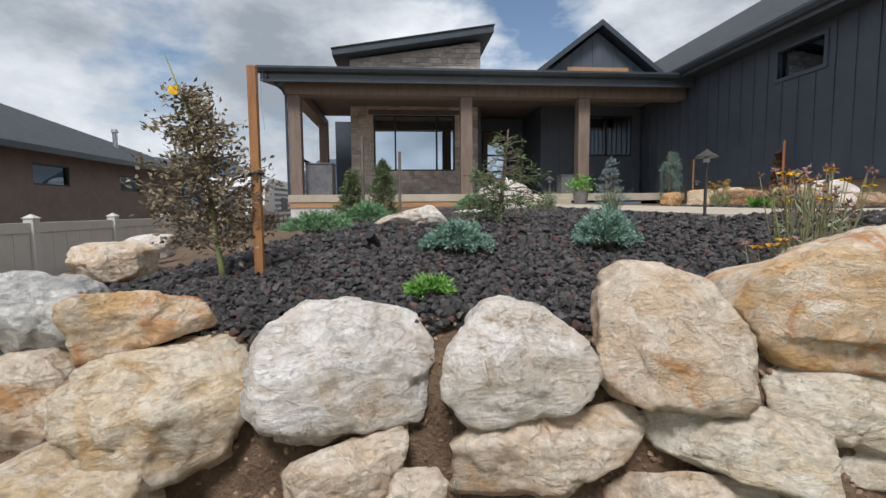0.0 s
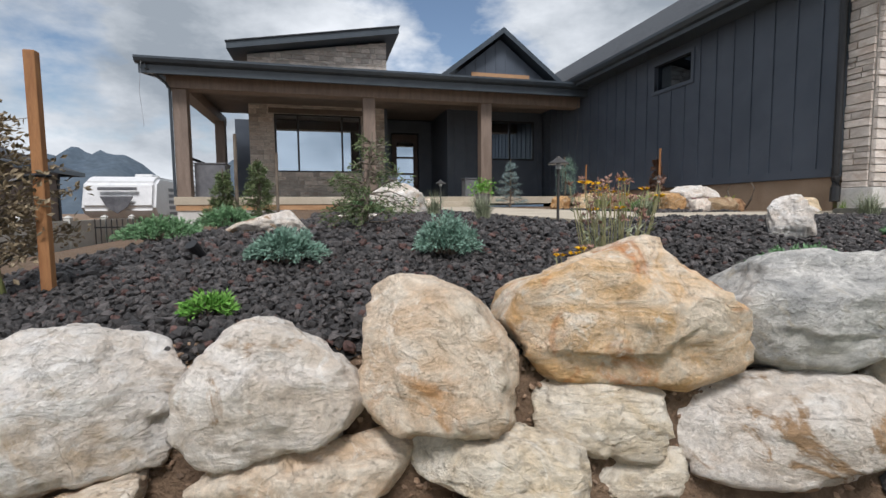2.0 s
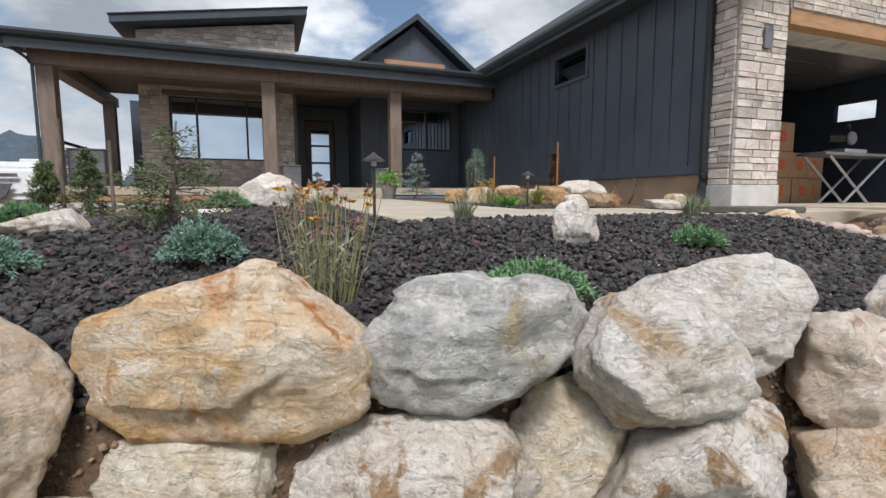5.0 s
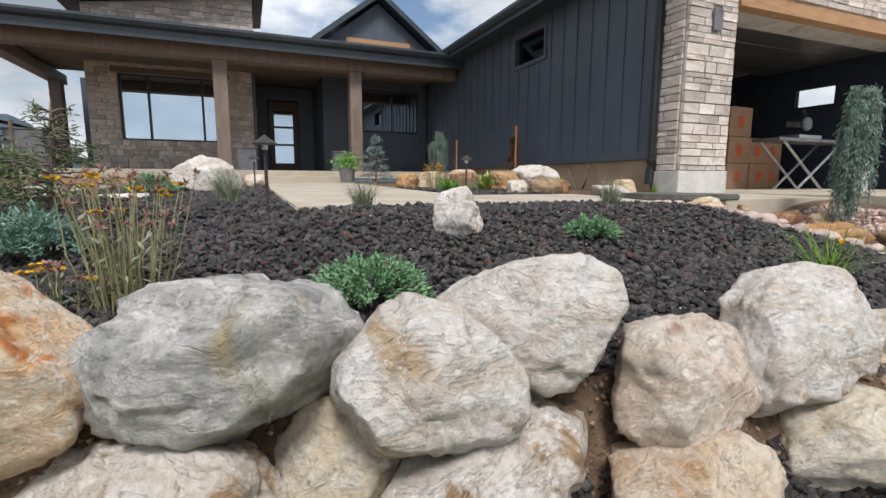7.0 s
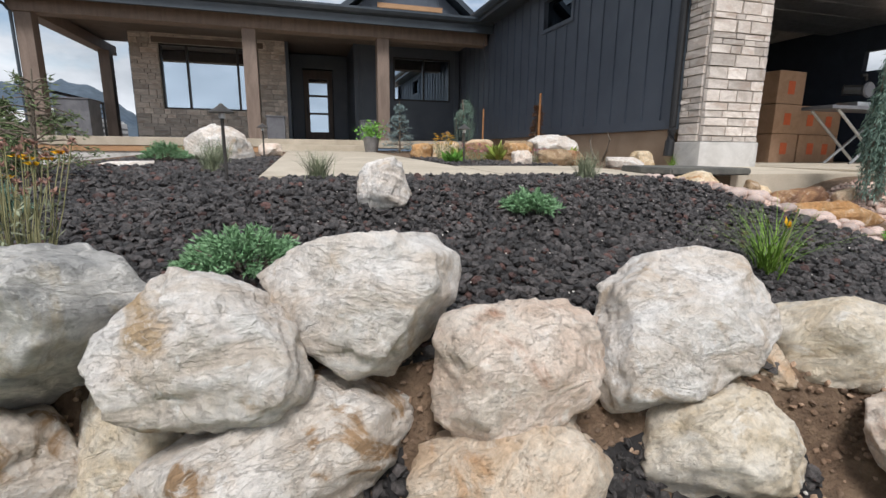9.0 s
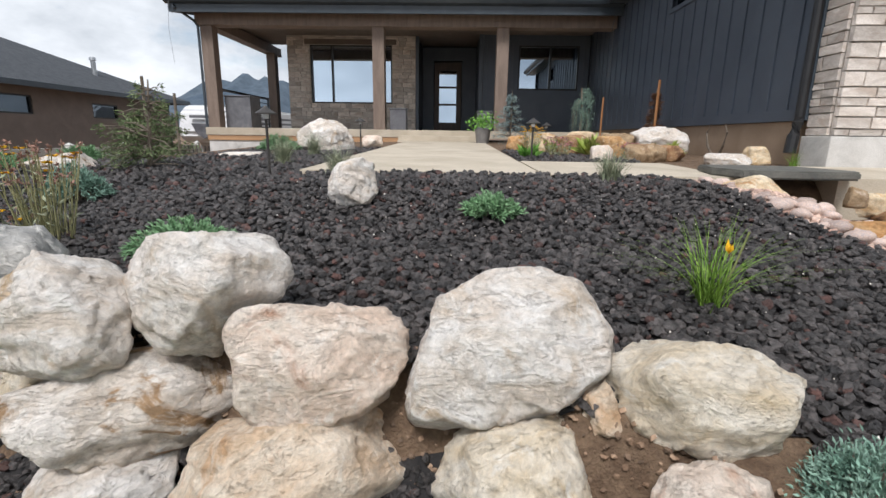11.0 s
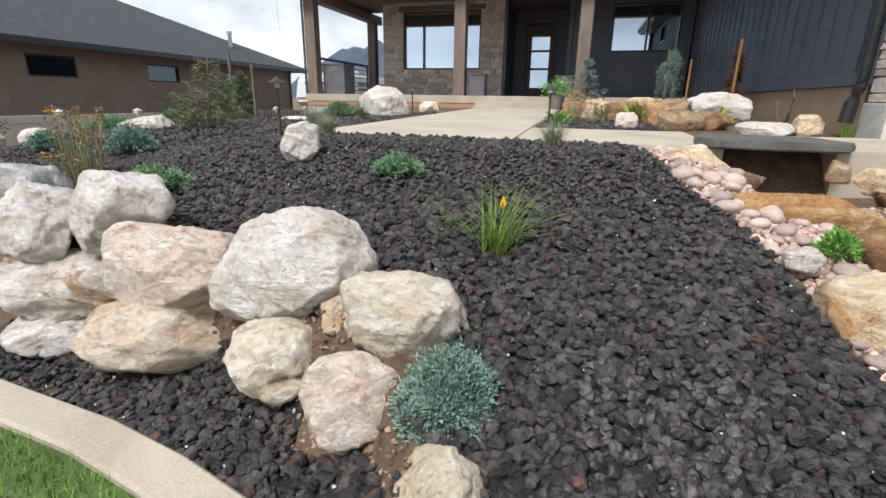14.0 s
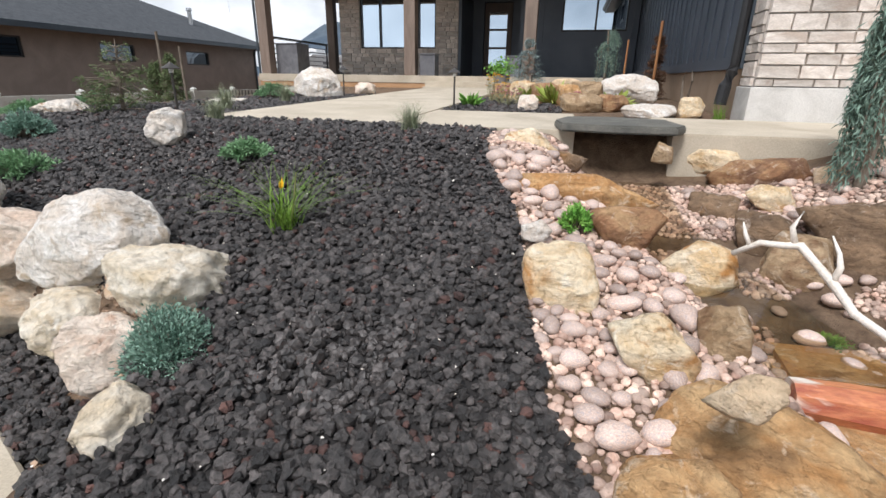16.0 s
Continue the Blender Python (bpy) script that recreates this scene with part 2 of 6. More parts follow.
M_CONCRETE = material("pale_concrete", (0.42, 0.36, 0.275), (0.52, 0.455, 0.36), 0.85, 1.6, 110, 0.2, c3=(0.34, 0.29, 0.22), c3_at=(0.58, 0.8))
M_FOUND = material("grey_concrete_footing", (0.50, 0.48, 0.45), (0.62, 0.60, 0.57), 0.85, 3, 90, 0.3, c3=(0.28, 0.27, 0.25), c3_at=(0.55, 0.75))
M_TANFOUND = material("tan_parged_foundation", (0.30, 0.21, 0.14), (0.36, 0.26, 0.18), 0.85, 2, 90, 0.2)
M_MORTAR = material("grey_mortar", (0.40, 0.37, 0.335), (0.49, 0.46, 0.42), 0.95, 8, 90, 0.4)
M_STONE = material("ledge_stone", (0.46, 0.40, 0.35), (0.65, 0.59, 0.535), 0.85, 1.6, 14, 0.5, vary=0.26, c3=(0.42, 0.33, 0.27), c3_at=(0.52, 0.72))
M_DIRT = material("brown_gravelly_soil", (0.13, 0.080, 0.048), (0.24, 0.16, 0.10), 0.95, 9, 70, 1.0, dist=0.03)
M_BED = material("dark_bed_soil", (0.012, 0.011, 0.011), (0.026, 0.023, 0.022), 0.95, 12, 70, 0.8)
M_LAVA = material("black_lava_rock", (0.020, 0.018, 0.017), (0.078, 0.068, 0.064), 0.52, 40, 210, 1.0, island=0.75, c3=(0.09, 0.035, 0.025), c3_at=(0.66, 0.72), dist=0.006, spec=0.6)
M_LAVA_NEAR = material("black_lava_piece", (0.020, 0.018, 0.017), (0.078, 0.068, 0.064), 0.55, 1.2, 8.0, 0.15, vary=0.72, c3=(0.09, 0.035, 0.025), c3_at=(0.66, 0.72), dist=0.01, spec=0.5)
M_LAVA_RED = material("red_lava_rock", (0.055, 0.030, 0.026), (0.12, 0.060, 0.048), 0.6, 26, 190, 0.8, island=0.5)
M_PEBBLE = material("pink_river_pebble", (0.38, 0.26, 0.215), (0.58, 0.465, 0.39), 0.55, 9, 120, 0.15, vary=0.35, c3=(0.36, 0.30, 0.29), c3_at=(0.5, 0.62))
M_GRAVEL = material("mixed_pebble_gravel", (0.34, 0.21, 0.16), (0.58, 0.44, 0.36), 0.7, 9, 120, 0.3, island=0.5)
M_GRAVEL_BROWN = material("brown_soil_gravel", (0.17, 0.105, 0.065), (0.36, 0.25, 0.17), 0.85, 9, 120, 0.3, island=0.5)
M_VINYL = material("pale_vinyl_fence", (0.50, 0.49, 0.45), (0.56, 0.55, 0.51), 0.45, 2, 80, 0.03)
M_STUCCO = material("brown_stucco", (0.19, 0.15, 0.128), (0.23, 0.185, 0.158), 0.9, 2, 70, 0.3)
M_BLACK = material("black_powder_coated_metal", (0.012, 0.012, 0.013), (0.02, 0.02, 0.021), 0.4, 8, 90, 0.05)
M_LAMP = material("weathered_dark_bronze", (0.055, 0.05, 0.046), (0.10, 0.092, 0.085), 0.45, 10, 80, 0.1, metal=0.6)
M_DOORWOOD = material("dark_walnut_door", (0.05, 0.028, 0.018), (0.085, 0.048, 0.03), 0.45, 4, 60, 0.1, stretch=(3, 3, 0.5))
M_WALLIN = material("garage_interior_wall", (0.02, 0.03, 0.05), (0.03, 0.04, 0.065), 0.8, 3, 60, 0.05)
M_CARD = material("brown_cardboard", (0.33, 0.20, 0.12), (0.40, 0.25, 0.16), 0.85, 5, 70, 0.05)
M_ORANGE = material("orange_red_print", (0.55, 0.11, 0.04), (0.6, 0.14, 0.05), 0.8, 5, 70, 0.0)
M_WHITE = material("white_gel_coat", (0.62, 0.62, 0.62), (0.70, 0.70, 0.70), 0.35, 3, 60, 0.02)
M_GREY = material("grey_decal", (0.09, 0.09, 0.10), (0.16, 0.16, 0.17), 0.4, 3, 60, 0.02)
M_STEEL = material("galvanised_steel", (0.40, 0.41, 0.42), (0.55, 0.56, 0.57), 0.35, 10, 80, 0.05, metal=0.9)
M_ANTLER = material("bleached_antler", (0.62, 0.55, 0.47), (0.78, 0.74, 0.68), 0.55, 10, 80, 0.2)
M_PETRIFIED = material("red_petrified_wood", (0.26, 0.05, 0.03), (0.55, 0.22, 0.10), 0.35, 7, 60, 0.3, c3=(0.72, 0.66, 0.58), c3_at=(0.56, 0.66), stretch=(0.5, 2, 2))
M_SLATE = material("grey_flagstone", (0.085, 0.085, 0.075), (0.15, 0.145, 0.125), 0.7, 5, 60, 0.5)
M_BARK = material("brown_bark", (0.13, 0.10, 0.075), (0.22, 0.18, 0.14), 0.9, 12, 80, 0.8, stretch=(2, 2, 0.6))
M_GREENSTEM = material("green_stem", (0.16, 0.19, 0.06), (0.26, 0.27, 0.10), 0.7, 12, 80, 0.1)
M_STRAW = material("straw_stem", (0.22, 0.22, 0.10), (0.36, 0.33, 0.17), 0.8, 12, 80, 0.1, island=0.3)
M_POT = material("grey_ceramic_pot", (0.16, 0.15, 0.145), (0.22, 0.21, 0.20), 0.5, 6, 80, 0.1)
# Distance haze is mixed into the hillside's flat blue-grey base colour.
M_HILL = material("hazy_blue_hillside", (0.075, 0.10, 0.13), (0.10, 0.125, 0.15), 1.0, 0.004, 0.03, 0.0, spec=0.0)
M_CURTAIN = material("grey_curtain", (0.10, 0.12, 0.12), (0.16, 0.18, 0.18), 0.9, 4, 60, 0.1)
# The unlit look of the rooms is put into this near-black wall colour.
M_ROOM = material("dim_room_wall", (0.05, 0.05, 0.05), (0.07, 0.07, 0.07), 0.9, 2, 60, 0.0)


def leaf_material(name, c1, c2, rough=0.65):
    return material(name, c1, c2, rough, 14, 90, 0.0, island=0.28, spec=0.3)


L_JUNIPER = leaf_material("blue_green_juniper", (0.14, 0.25, 0.19), (0.27, 0.40, 0.32))
L_JUNIPER_G = leaf_material("green_juniper", (0.13, 0.26, 0.12), (0.25, 0.40, 0.22))
L_SPRUCE = leaf_material("dark_spruce_needles", (0.08, 0.12, 0.05), (0.18, 0.22, 0.10))
L_BLUE = leaf_material("blue_spruce_needles", (0.16, 0.24, 0.24), (0.30, 0.38, 0.38))
L_WEEP = leaf_material("weeping_blue_needles", (0.11, 0.18, 0.14), (0.22, 0.31, 0.25))
L_RED = leaf_material("bronze_maple_leaf", (0.19, 0.145, 0.09), (0.30, 0.235, 0.15))
L_GREENLEAF = leaf_material("bright_green_leaf", (0.10, 0.27, 0.04), (0.22, 0.42, 0.09))
L_LIME = leaf_material("lime_leaf", (0.26, 0.34, 0.06), (0.40, 0.44, 0.14))
L_GRASS = leaf_material("lawn_grass_blade", (0.09, 0.20, 0.025), (0.19, 0.33, 0.06))
L_TUFT = leaf_material("pale_fescue_blade", (0.20, 0.24, 0.15), (0.36, 0.37, 0.25))
L_IRIS = leaf_material("green_daylily_blade", (0.09, 0.18, 0.02), (0.20, 0.32, 0.05))
L_YELLOW = leaf_material("yellow_petal", (0.62, 0.32, 0.01), (0.75, 0.46, 0.02))
L_SEED = leaf_material("dry_pink_seed_head", (0.24, 0.13, 0.10), (0.36, 0.22, 0.17))
L_PINK = leaf_material("pink_petal", (0.50, 0.16, 0.20), (0.62, 0.30, 0.32))
L_DRY = leaf_material("rust_dry_needles", (0.10, 0.05, 0.03), (0.16, 0.085, 0.05))


def glass(name, tint, rough=0.0, mirror=0.5):
    m = bpy.data.materials.new(name)
    m.use_nodes = True
    n, l = m.node_tree.nodes, m.node_tree.links
    n.clear()
    out, mix, tr, gl = n.new("ShaderNodeOutputMaterial"), n.new("ShaderNodeMixShader"), n.new("ShaderNodeBsdfTransparent"), n.new("ShaderNodeBsdfGlossy")
    tr.inputs[0].default_value, gl.inputs[0].default_value, gl.inputs["Roughness"].default_value = (*tint, 1), (0.66, 0.78, 0.90, 1), rough
    mix.inputs[0].default_value = mirror
    l.new(tr.outputs[0], mix.inputs[1])
    l.new(gl.outputs[0], mix.inputs[2])
    l.new(mix.outputs[0], out.inputs[0])
    return m


M_GLASS = glass("reflective_window_glass", (0.25, 0.28, 0.30), mirror=0.75)
M_GLASS_N = glass("dark_window_glass", (0.03, 0.035, 0.04), mirror=0.16)
M_WATER = glass("clear_shallow_water", (0.85, 0.80, 0.70), rough=0.05, mirror=0.14)


# ---- building helpers ----
def mesh_of(bm, name):
    me = bpy.data.meshes.new(name)
    bm.to_mesh(me)
    bm.free()
    return me


def part(name, bm, mat, parent=None, label="", smooth=False):
    me = bm if isinstance(bm, bpy.types.Mesh) else mesh_of(bm, name)
    if mat and not me.materials:
        me.materials.append(mat)
    if smooth:
        me.polygons.foreach_set("use_smooth", [True] * len(me.polygons))
    ob = new(name, me)
    if parent:
        ob.parent = parent
        ob.matrix_parent_inverse = parent.matrix_basis.inverted()
    return tagged(ob, label)


def thing(name, label, category, group="", kind="", at=(0, 0, 0)):
    ob = new(name)
    ob.location = at
    return tagged(ob, label, category, group, kind)


def box(x0, y0, z0, x1, y1, z1, bevel=0.0, bm=None, m=None):
    bm = bm or bmesh.new()
    mm = Matrix.Translation(((x0 + x1) / 2, (y0 + y1) / 2, (z0 + z1) / 2)) @ Matrix.Diagonal((abs(x1 - x0), abs(y1 - y0), abs(z1 - z0), 1))
    if m is not None:
        mm = m @ mm
    r = bmesh.ops.create_cube(bm, size=1, matrix=mm)
    if bevel:
        ed = {e for v in r["verts"] for e in v.link_edges}
        bmesh.ops.bevel(bm, geom=list(ed), offset=bevel, segments=2, affect="EDGES", profile=0.6)
    return bm


def tube(points, radii, sides=8, bm=None):
    """A tapered tube along points."""
    bm = bm or bmesh.new()
    pts = [Vector(p) for p in points]
    if not hasattr(radii, "__len__"):
        radii = [radii] * len(pts)
    rings = []
    for i, p in enumerate(pts):
        d = (pts[min(i + 1, len(pts) - 1)] - pts[max(i - 1, 0)]).normalized()
        u = d.orthogonal().normalized() if abs(d.z) > 0.95 else d.cross(Vector((0, 0, 1))).normalized()
        v = d.cross(u)
        rings.append([bm.verts.new(p + radii[i] * (math.cos(a) * u + math.sin(a) * v)) for a in (2 * math.pi * k / sides for k in range(sides))])
    for a, b in zip(rings, rings[1:]):
        for k in range(sides):
            bm.faces.new((a[k], a[(k + 1) % sides], b[(k + 1) % sides], b[k]))
    bm.faces.new(rings[0][::-1])
    bm.faces.new(rings[-1])
    bmesh.ops.recalc_face_normals(bm, faces=bm.faces)
    return bm


def prism(outline, axis, a, b):
    """A closed outline of (u, v) pairs pushed out along an axis from a to b. axis x: (y, z); y: (x, z); z: (x, y)."""
    bm = bmesh.new()
    put = {"x": lambda u, v, w: (w, u, v), "y": lambda u, v, w: (u, w, v), "z": lambda u, v, w: (u, v, w)}[axis]
    lo, hi = [bm.verts.new(put(u, v, a)) for u, v in outline], [bm.verts.new(put(u, v, b)) for u, v in outline]
    bm.faces.new(lo)
    bm.faces.new(hi[::-1])
    for i in range(len(lo)):
        j = (i + 1) % len(lo)
        bm.faces.new((lo[i], lo[j], hi[j], hi[i]))
    bmesh.ops.recalc_face_normals(bm, faces=bm.faces)
    return bm


def wall_with_holes(u0, u1, v0, v1, holes, axis, a, b):
    """A thick upright wall with rectangular openings through it."""
    us = sorted({u0, u1, *[h[0] for h in holes], *[h[2] for h in holes]})
    vs = sorted({v0, v1, *[h[1] for h in holes], *[h[3] for h in holes]})
    bm = bmesh.new()
    for i in range(len(us) - 1):
        for j in range(len(vs) - 1):
            cu, cv = (us[i] + us[i + 1]) / 2, (vs[j] + vs[j + 1]) / 2
            if not any(h[0] < cu < h[2] and h[1] < cv < h[3] for h in holes):
                if axis == "y":
                    box(us[i], a, vs[j], us[i + 1], b, vs[j + 1], bm=bm)
                else:
                    box(a, us[i], vs[j], b, us[i + 1], vs[j + 1], bm=bm)
    bmesh.ops.remove_doubles(bm, verts=bm.verts, dist=1e-4)
    seen = {}
    for f in bm.faces:
        seen.setdefault(tuple(round(c, 3) for c in f.calc_center_median()), []).append(f)
    bmesh.ops.delete(bm, geom=[f for fs in seen.values() if len(fs) > 1 for f in fs], context="FACES_ONLY")
    return bm


def raw_mesh(name, verts, faces):
    me = bpy.data.meshes.new(name)
    me.from_pydata([tuple(v) for v in verts], [], faces)
    me.update()
    return me


def fast_mesh(name, verts, tris):
    """A triangle mesh from arrays."""
    me = bpy.data.meshes.new(name)
    me.vertices.add(len(verts))
    me.vertices.foreach_set("co", np.asarray(verts, dtype=np.float32).ravel())
    me.loops.add(len(tris) * 3)
    me.loops.foreach_set("vertex_index", np.asarray(tris, dtype=np.int32).ravel())
    me.polygons.add(len(tris))
    me.polygons.foreach_set("loop_start", np.arange(len(tris), dtype=np.int32) * 3)
    me.polygons.foreach_set("loop_total", np.full(len(tris), 3, dtype=np.int32))
    me.polygons.foreach_set("use_smooth", [False] * len(tris))
    me.update(calc_edges=True)
    return me


def ico(level):
    bm = bmesh.new()
    bmesh.ops.create_icosphere(bm, subdivisions=level, radius=1)
    v = np.array([x.co[:] for x in bm.verts])
    f = np.array([[x.index for x in q.verts] for q in bm.faces])
    bm.free()
    return v / np.linalg.norm(v, axis=1)[:, None], f


ICO = {k: ico(k) for k in (1, 2, 3, 4, 5)}


def facet(level, rng, planes=14, blend=18.0, cuts=(), flare=0.0):
    """A rough stone of unit half-size: a box cut back by flat planes with softened edges. cuts: angle in the front plane and reach."""
    d, f = ICO[level]
    ax = np.vstack([np.eye(3), -np.eye(3)]) + rng.normal(size=(6, 3)) * 0.05
    ax[[0, 2, 3, 5], 1] -= flare
    nrm, h = [ax], [np.linalg.norm(ax, axis=1)]
    c = np.array([[math.cos(radians(a)), (rng.uniform(-0.03, 0.03) if flare else rng.uniform(-0.25, 0.1)) - flare * k, math.sin(radians(a))] for a, k in cuts]).reshape(-1, 3)
    nrm.append(c)
    h.append(np.array([k for _, k in cuts]) * np.linalg.norm(c, axis=1))
    r1 = rng.normal(size=(planes, 3))
    nrm.append(r1)
    h.append(rng.uniform(1.08, 1.36, planes))
    front = np.stack([rng.uniform(-0.8, 0.8, 7), np.full(7, -1.0), rng.uniform(-0.7, 0.9, 7)], 1)
    nrm.append(front)
    h.append(rng.uniform(0.84, 1.0, 7))
    if flare:
        nrm.append(np.stack([rng.uniform(-1.0, 1.0, 8), np.full(8, 1.0), rng.uniform(-1.0, 1.0, 8)], 1))
        h.append(rng.uniform(0.92, 1.15, 8))
    nrm, h = np.vstack(nrm), np.concatenate(h)
    nrm /= np.linalg.norm(nrm, axis=1)[:, None]
    dots = np.maximum(d @ nrm.T, 1e-3) / h
    r = 1 / (np.sum(dots ** blend, axis=1) ** (1 / blend))
    return d * r[:, None], f


def fit_box(v):
    lo, hi = v.min(0), v.max(0)
    return (v - (lo + hi) / 2) / (hi - lo)


BOULDERS = {"seed": 100}


def boulder(x, y, z, w, d, h, yaw, kind, cuts=((45, 1.2), (135, 1.15), (225, 1.2), (315, 1.2)), group="boulders of the retaining wall", where="in the dry-stacked boulder wall", roll=0, name="boulder", level=5, sharp=260.0, planes=7, tilt=0, flare=0.0):
    BOULDERS["seed"] += 1
    rng = np.random.default_rng(BOULDERS["seed"])
    v, f = facet(level, rng, planes, sharp, cuts, flare)
    v = v * 0.5 if flare else fit_box(v)
    s = float(min(w, d, h))
    out = []
    off = Vector(rng.uniform(-40, 40, 3))
    bedding = Vector((rng.normal() * 0.5, rng.normal() * 0.3, 1.0)).normalized()
    for p in v:
        q = Vector((p[0] * w, p[1] * d, p[2] * h))
        g = q.normalized()
        a = noise.fractal(q * (2.4 / s) + off, 0.8, 2.1, 5) * 0.007 * s
        chips = 0.0
        for k, (freq, slope, most) in enumerate(((1.7, 0.34, 0.024), (4.4, 0.36, 0.011), (12.0, 0.34, 0.005))):
            qq = q * (freq / s) + off
            qq += noise.noise_vector(qq * 0.9) * 0.12
            c = noise.voronoi(qq)[1][0]
            way = noise.noise_vector(c * 3.7 + off)
            chips += max(-most * s, min(most * s, (qq - c).dot(way) * (s / freq) * slope * 2.2))
        b = noise.fractal(q * 34 + off, 0.6, 2.0, 3) * 0.0022
        layer = q.dot(bedding) * (7.0 / s) + noise.noise(q * (3.0 / s) + off) * 0.9
        ledge = (layer - math.floor(layer) - 0.5) * 0.016 * s * max(0.0, noise.noise(q * (2.1 / s) - off) + 0.25)
        out.append(q + g * (a + chips + b + ledge))
    me = fast_mesh("boulder", out, f)
    me.polygons.foreach_set("use_smooth", [True] * len(me.polygons))
    ob = part(name, me, ROCK[kind])
    ob.matrix_basis = pose(x, y, z, tilt, roll, yaw)
    return tagged(ob, f"rough {ROCK_WORDS[kind]} {name} {where}", "boulder" if name == "boulder" else "rock", group)


# ---- the lie of the land ----
def ss(a, b, x):
    t = np.clip((x - a) / (b - a), 0, 1)
    return t * t * (3 - 2 * t)


def wall_line(x):
    return np.interp(x, [-4, -1, 0, 1, 2, 3, 4, 4.6, 5.0, 5.4], [2.7, 2.0, 1.75, 1.55, 1.40, 1.22, 1.10, 0.80, 0.40, -0.6])


def lawn_level(x):
    return np.interp(x, [-6, 0, 3.0, 4.5, 9], [0.05, 0.28, 0.56, 0.58, 0.62])


def stream_x(y):
    return np.interp(y, [-1, 0.3, 1.2, 1.9, 2.6, 3.5], [7.85, 7.75, 7.50, 7.15, 6.80, 6.78])


def stream_z(y):
    return np.interp(y, [-1, 0.5, 1.3, 2.0, 2.6, 3.5], [0.50, 0.58, 0.66, 0.78, 0.92, 1.03])


def land(x, y):
    x, y = np.asarray(x, float), np.asarray(y, float)
    a = np.minimum(1.06 + 0.115 * (y - 1.5), 1.37)
    b = np.minimum(0.74 + 0.245 * y, 1.41)
    up = a + (b - a) * ss(1.2, 3.2, x)
    up = up + 0.022 * np.clip(y - 4.2, 0, 9)
    up = up - 0.17 * np.clip(-x - 0.1, 0, 8)
    up = up - 0.05 * ss(5.95, 6.25, x) * (1 - ss(3.2, 3.5, y))
    yw = wall_line(x)
    low = lawn_level(x)
    h = low + (up - low) * ss(-0.30, 0.02, y - yw)
    near = np.where(x > 4.9, np.maximum(h, np.minimum(up, 0.74 + 0.245 * y)), h)
    h = np.where(y > -0.6, near, h)
    off = x - stream_x(y)
    reach = np.where(off > 0, 1.45, 0.46)
    bed = np.exp(-(off / reach) ** 4) * ss(-2.0, -1.0, y) * (1 - ss(3.6, 4.0, y))
    h = h + (np.minimum(stream_z(y) + 0.03 * np.clip(off, 0, 2), h) - h) * bed
    far = ss(30, 90, np.hypot(x, y - 5))
    return h * (1 - far) - 0.8 * far


def gz(x, y):
    return float(land(x, y))


def uneven(lo, hi, a, b, step, grow=1.35):
    mid = list(np.arange(a, b + 1e-6, step))
    s, p = step, a
    left = []
    while p > lo:
        s *= grow
        p -= s
        left.append(p)
    s, p = step, b
    right = []
    while p < hi:
        s *= grow
        p += s
        right.append(p)
    return np.array(left[::-1] + mid + right)


def sheet(name, xs, ys, lift=0.0, keep=None):
    gx, gy = np.meshgrid(xs, ys)
    g = land(gx, gy) + lift
    n = len(xs)
    v = np.stack([gx.ravel(), gy.ravel(), g.ravel()], 1)
    f = [(j * n + i, j * n + i + 1, (j + 1) * n + i + 1, (j + 1) * n + i) for j in range(len(ys) - 1) for i in range(n - 1)
         if keep is None or keep((xs[i] + xs[i + 1]) / 2, (ys[j] + ys[j + 1]) / 2)]
    me = raw_mesh(name, v, f)
    me.polygons.foreach_set("use_smooth", [True] * len(me.polygons))
    return me


ground = part("ground", sheet("ground", uneven(-3000, 3000, -4, 10, 0.09), uneven(-3000, 4000, -2, 7, 0.09)), M_DIRT)
tagged(ground, "brown gravelly soil ground sloping up to the house", "ground", kind="structure")


def bed_edge(y):
    """Where the lava rock meets the stream's pebbles."""
    return float(np.interp(y, [-1.5, 0.4, 0.55, 0.95, 1.26, 1.6, 1.95, 2.4, 2.9, 3.6], [6.9, 6.47, 6.36, 6.24, 6.18, 6.12, 6.02, 5.83, 5.72, 5.70]))


def in_bed(x, y):
    """The black lava rock bed."""
    if 4.4 < x < 4.90 + 0.04 * math.sin(y * 19) and 0.56 < y < 0.92:
        return False
    if 4.76 < x < 6.2 and 5.36 < y < 8.2 - (x - 4.76) * 1.2:
        return True
    if x > bed_edge(y) or x < -2.7:
        return False
    if x > 2.6 and y > 3.66:
        return False
    if y > 8.2 + 0.3 * x or (x < 0.4 and y > 4.6 + 0.9 * x + 0.7):
        return False
    if x < 5.0:
        if y > wall_line(x) - 0.03:
            return True
        return x > 2.3 and curb_at(x) + 0.09 < y < float(wall_line(x)) - 0.17
    return y > -1.4


def in_near_patch(x, y):
    return 5.35 < x < 5.85 and 0.40 < y < 0.85


def curb_at(x):
    return float(np.interp(x, [-6, 2, 3.2, 3.7, 4.1, 4.4, 4.8, 5.1], [0.72, 0.62, 0.475, 0.42, 0.335, 0.245, 0.07, -0.14]))


bed = part("planting_bed", sheet("planting_bed", np.arange(-2.7, 7.0, 0.05), np.arange(-1.5, 8.6, 0.05), 0.012, in_bed), M_BED)
tagged(bed, "dark soil under the black lava rock mulch", "planting bed", kind="structure")


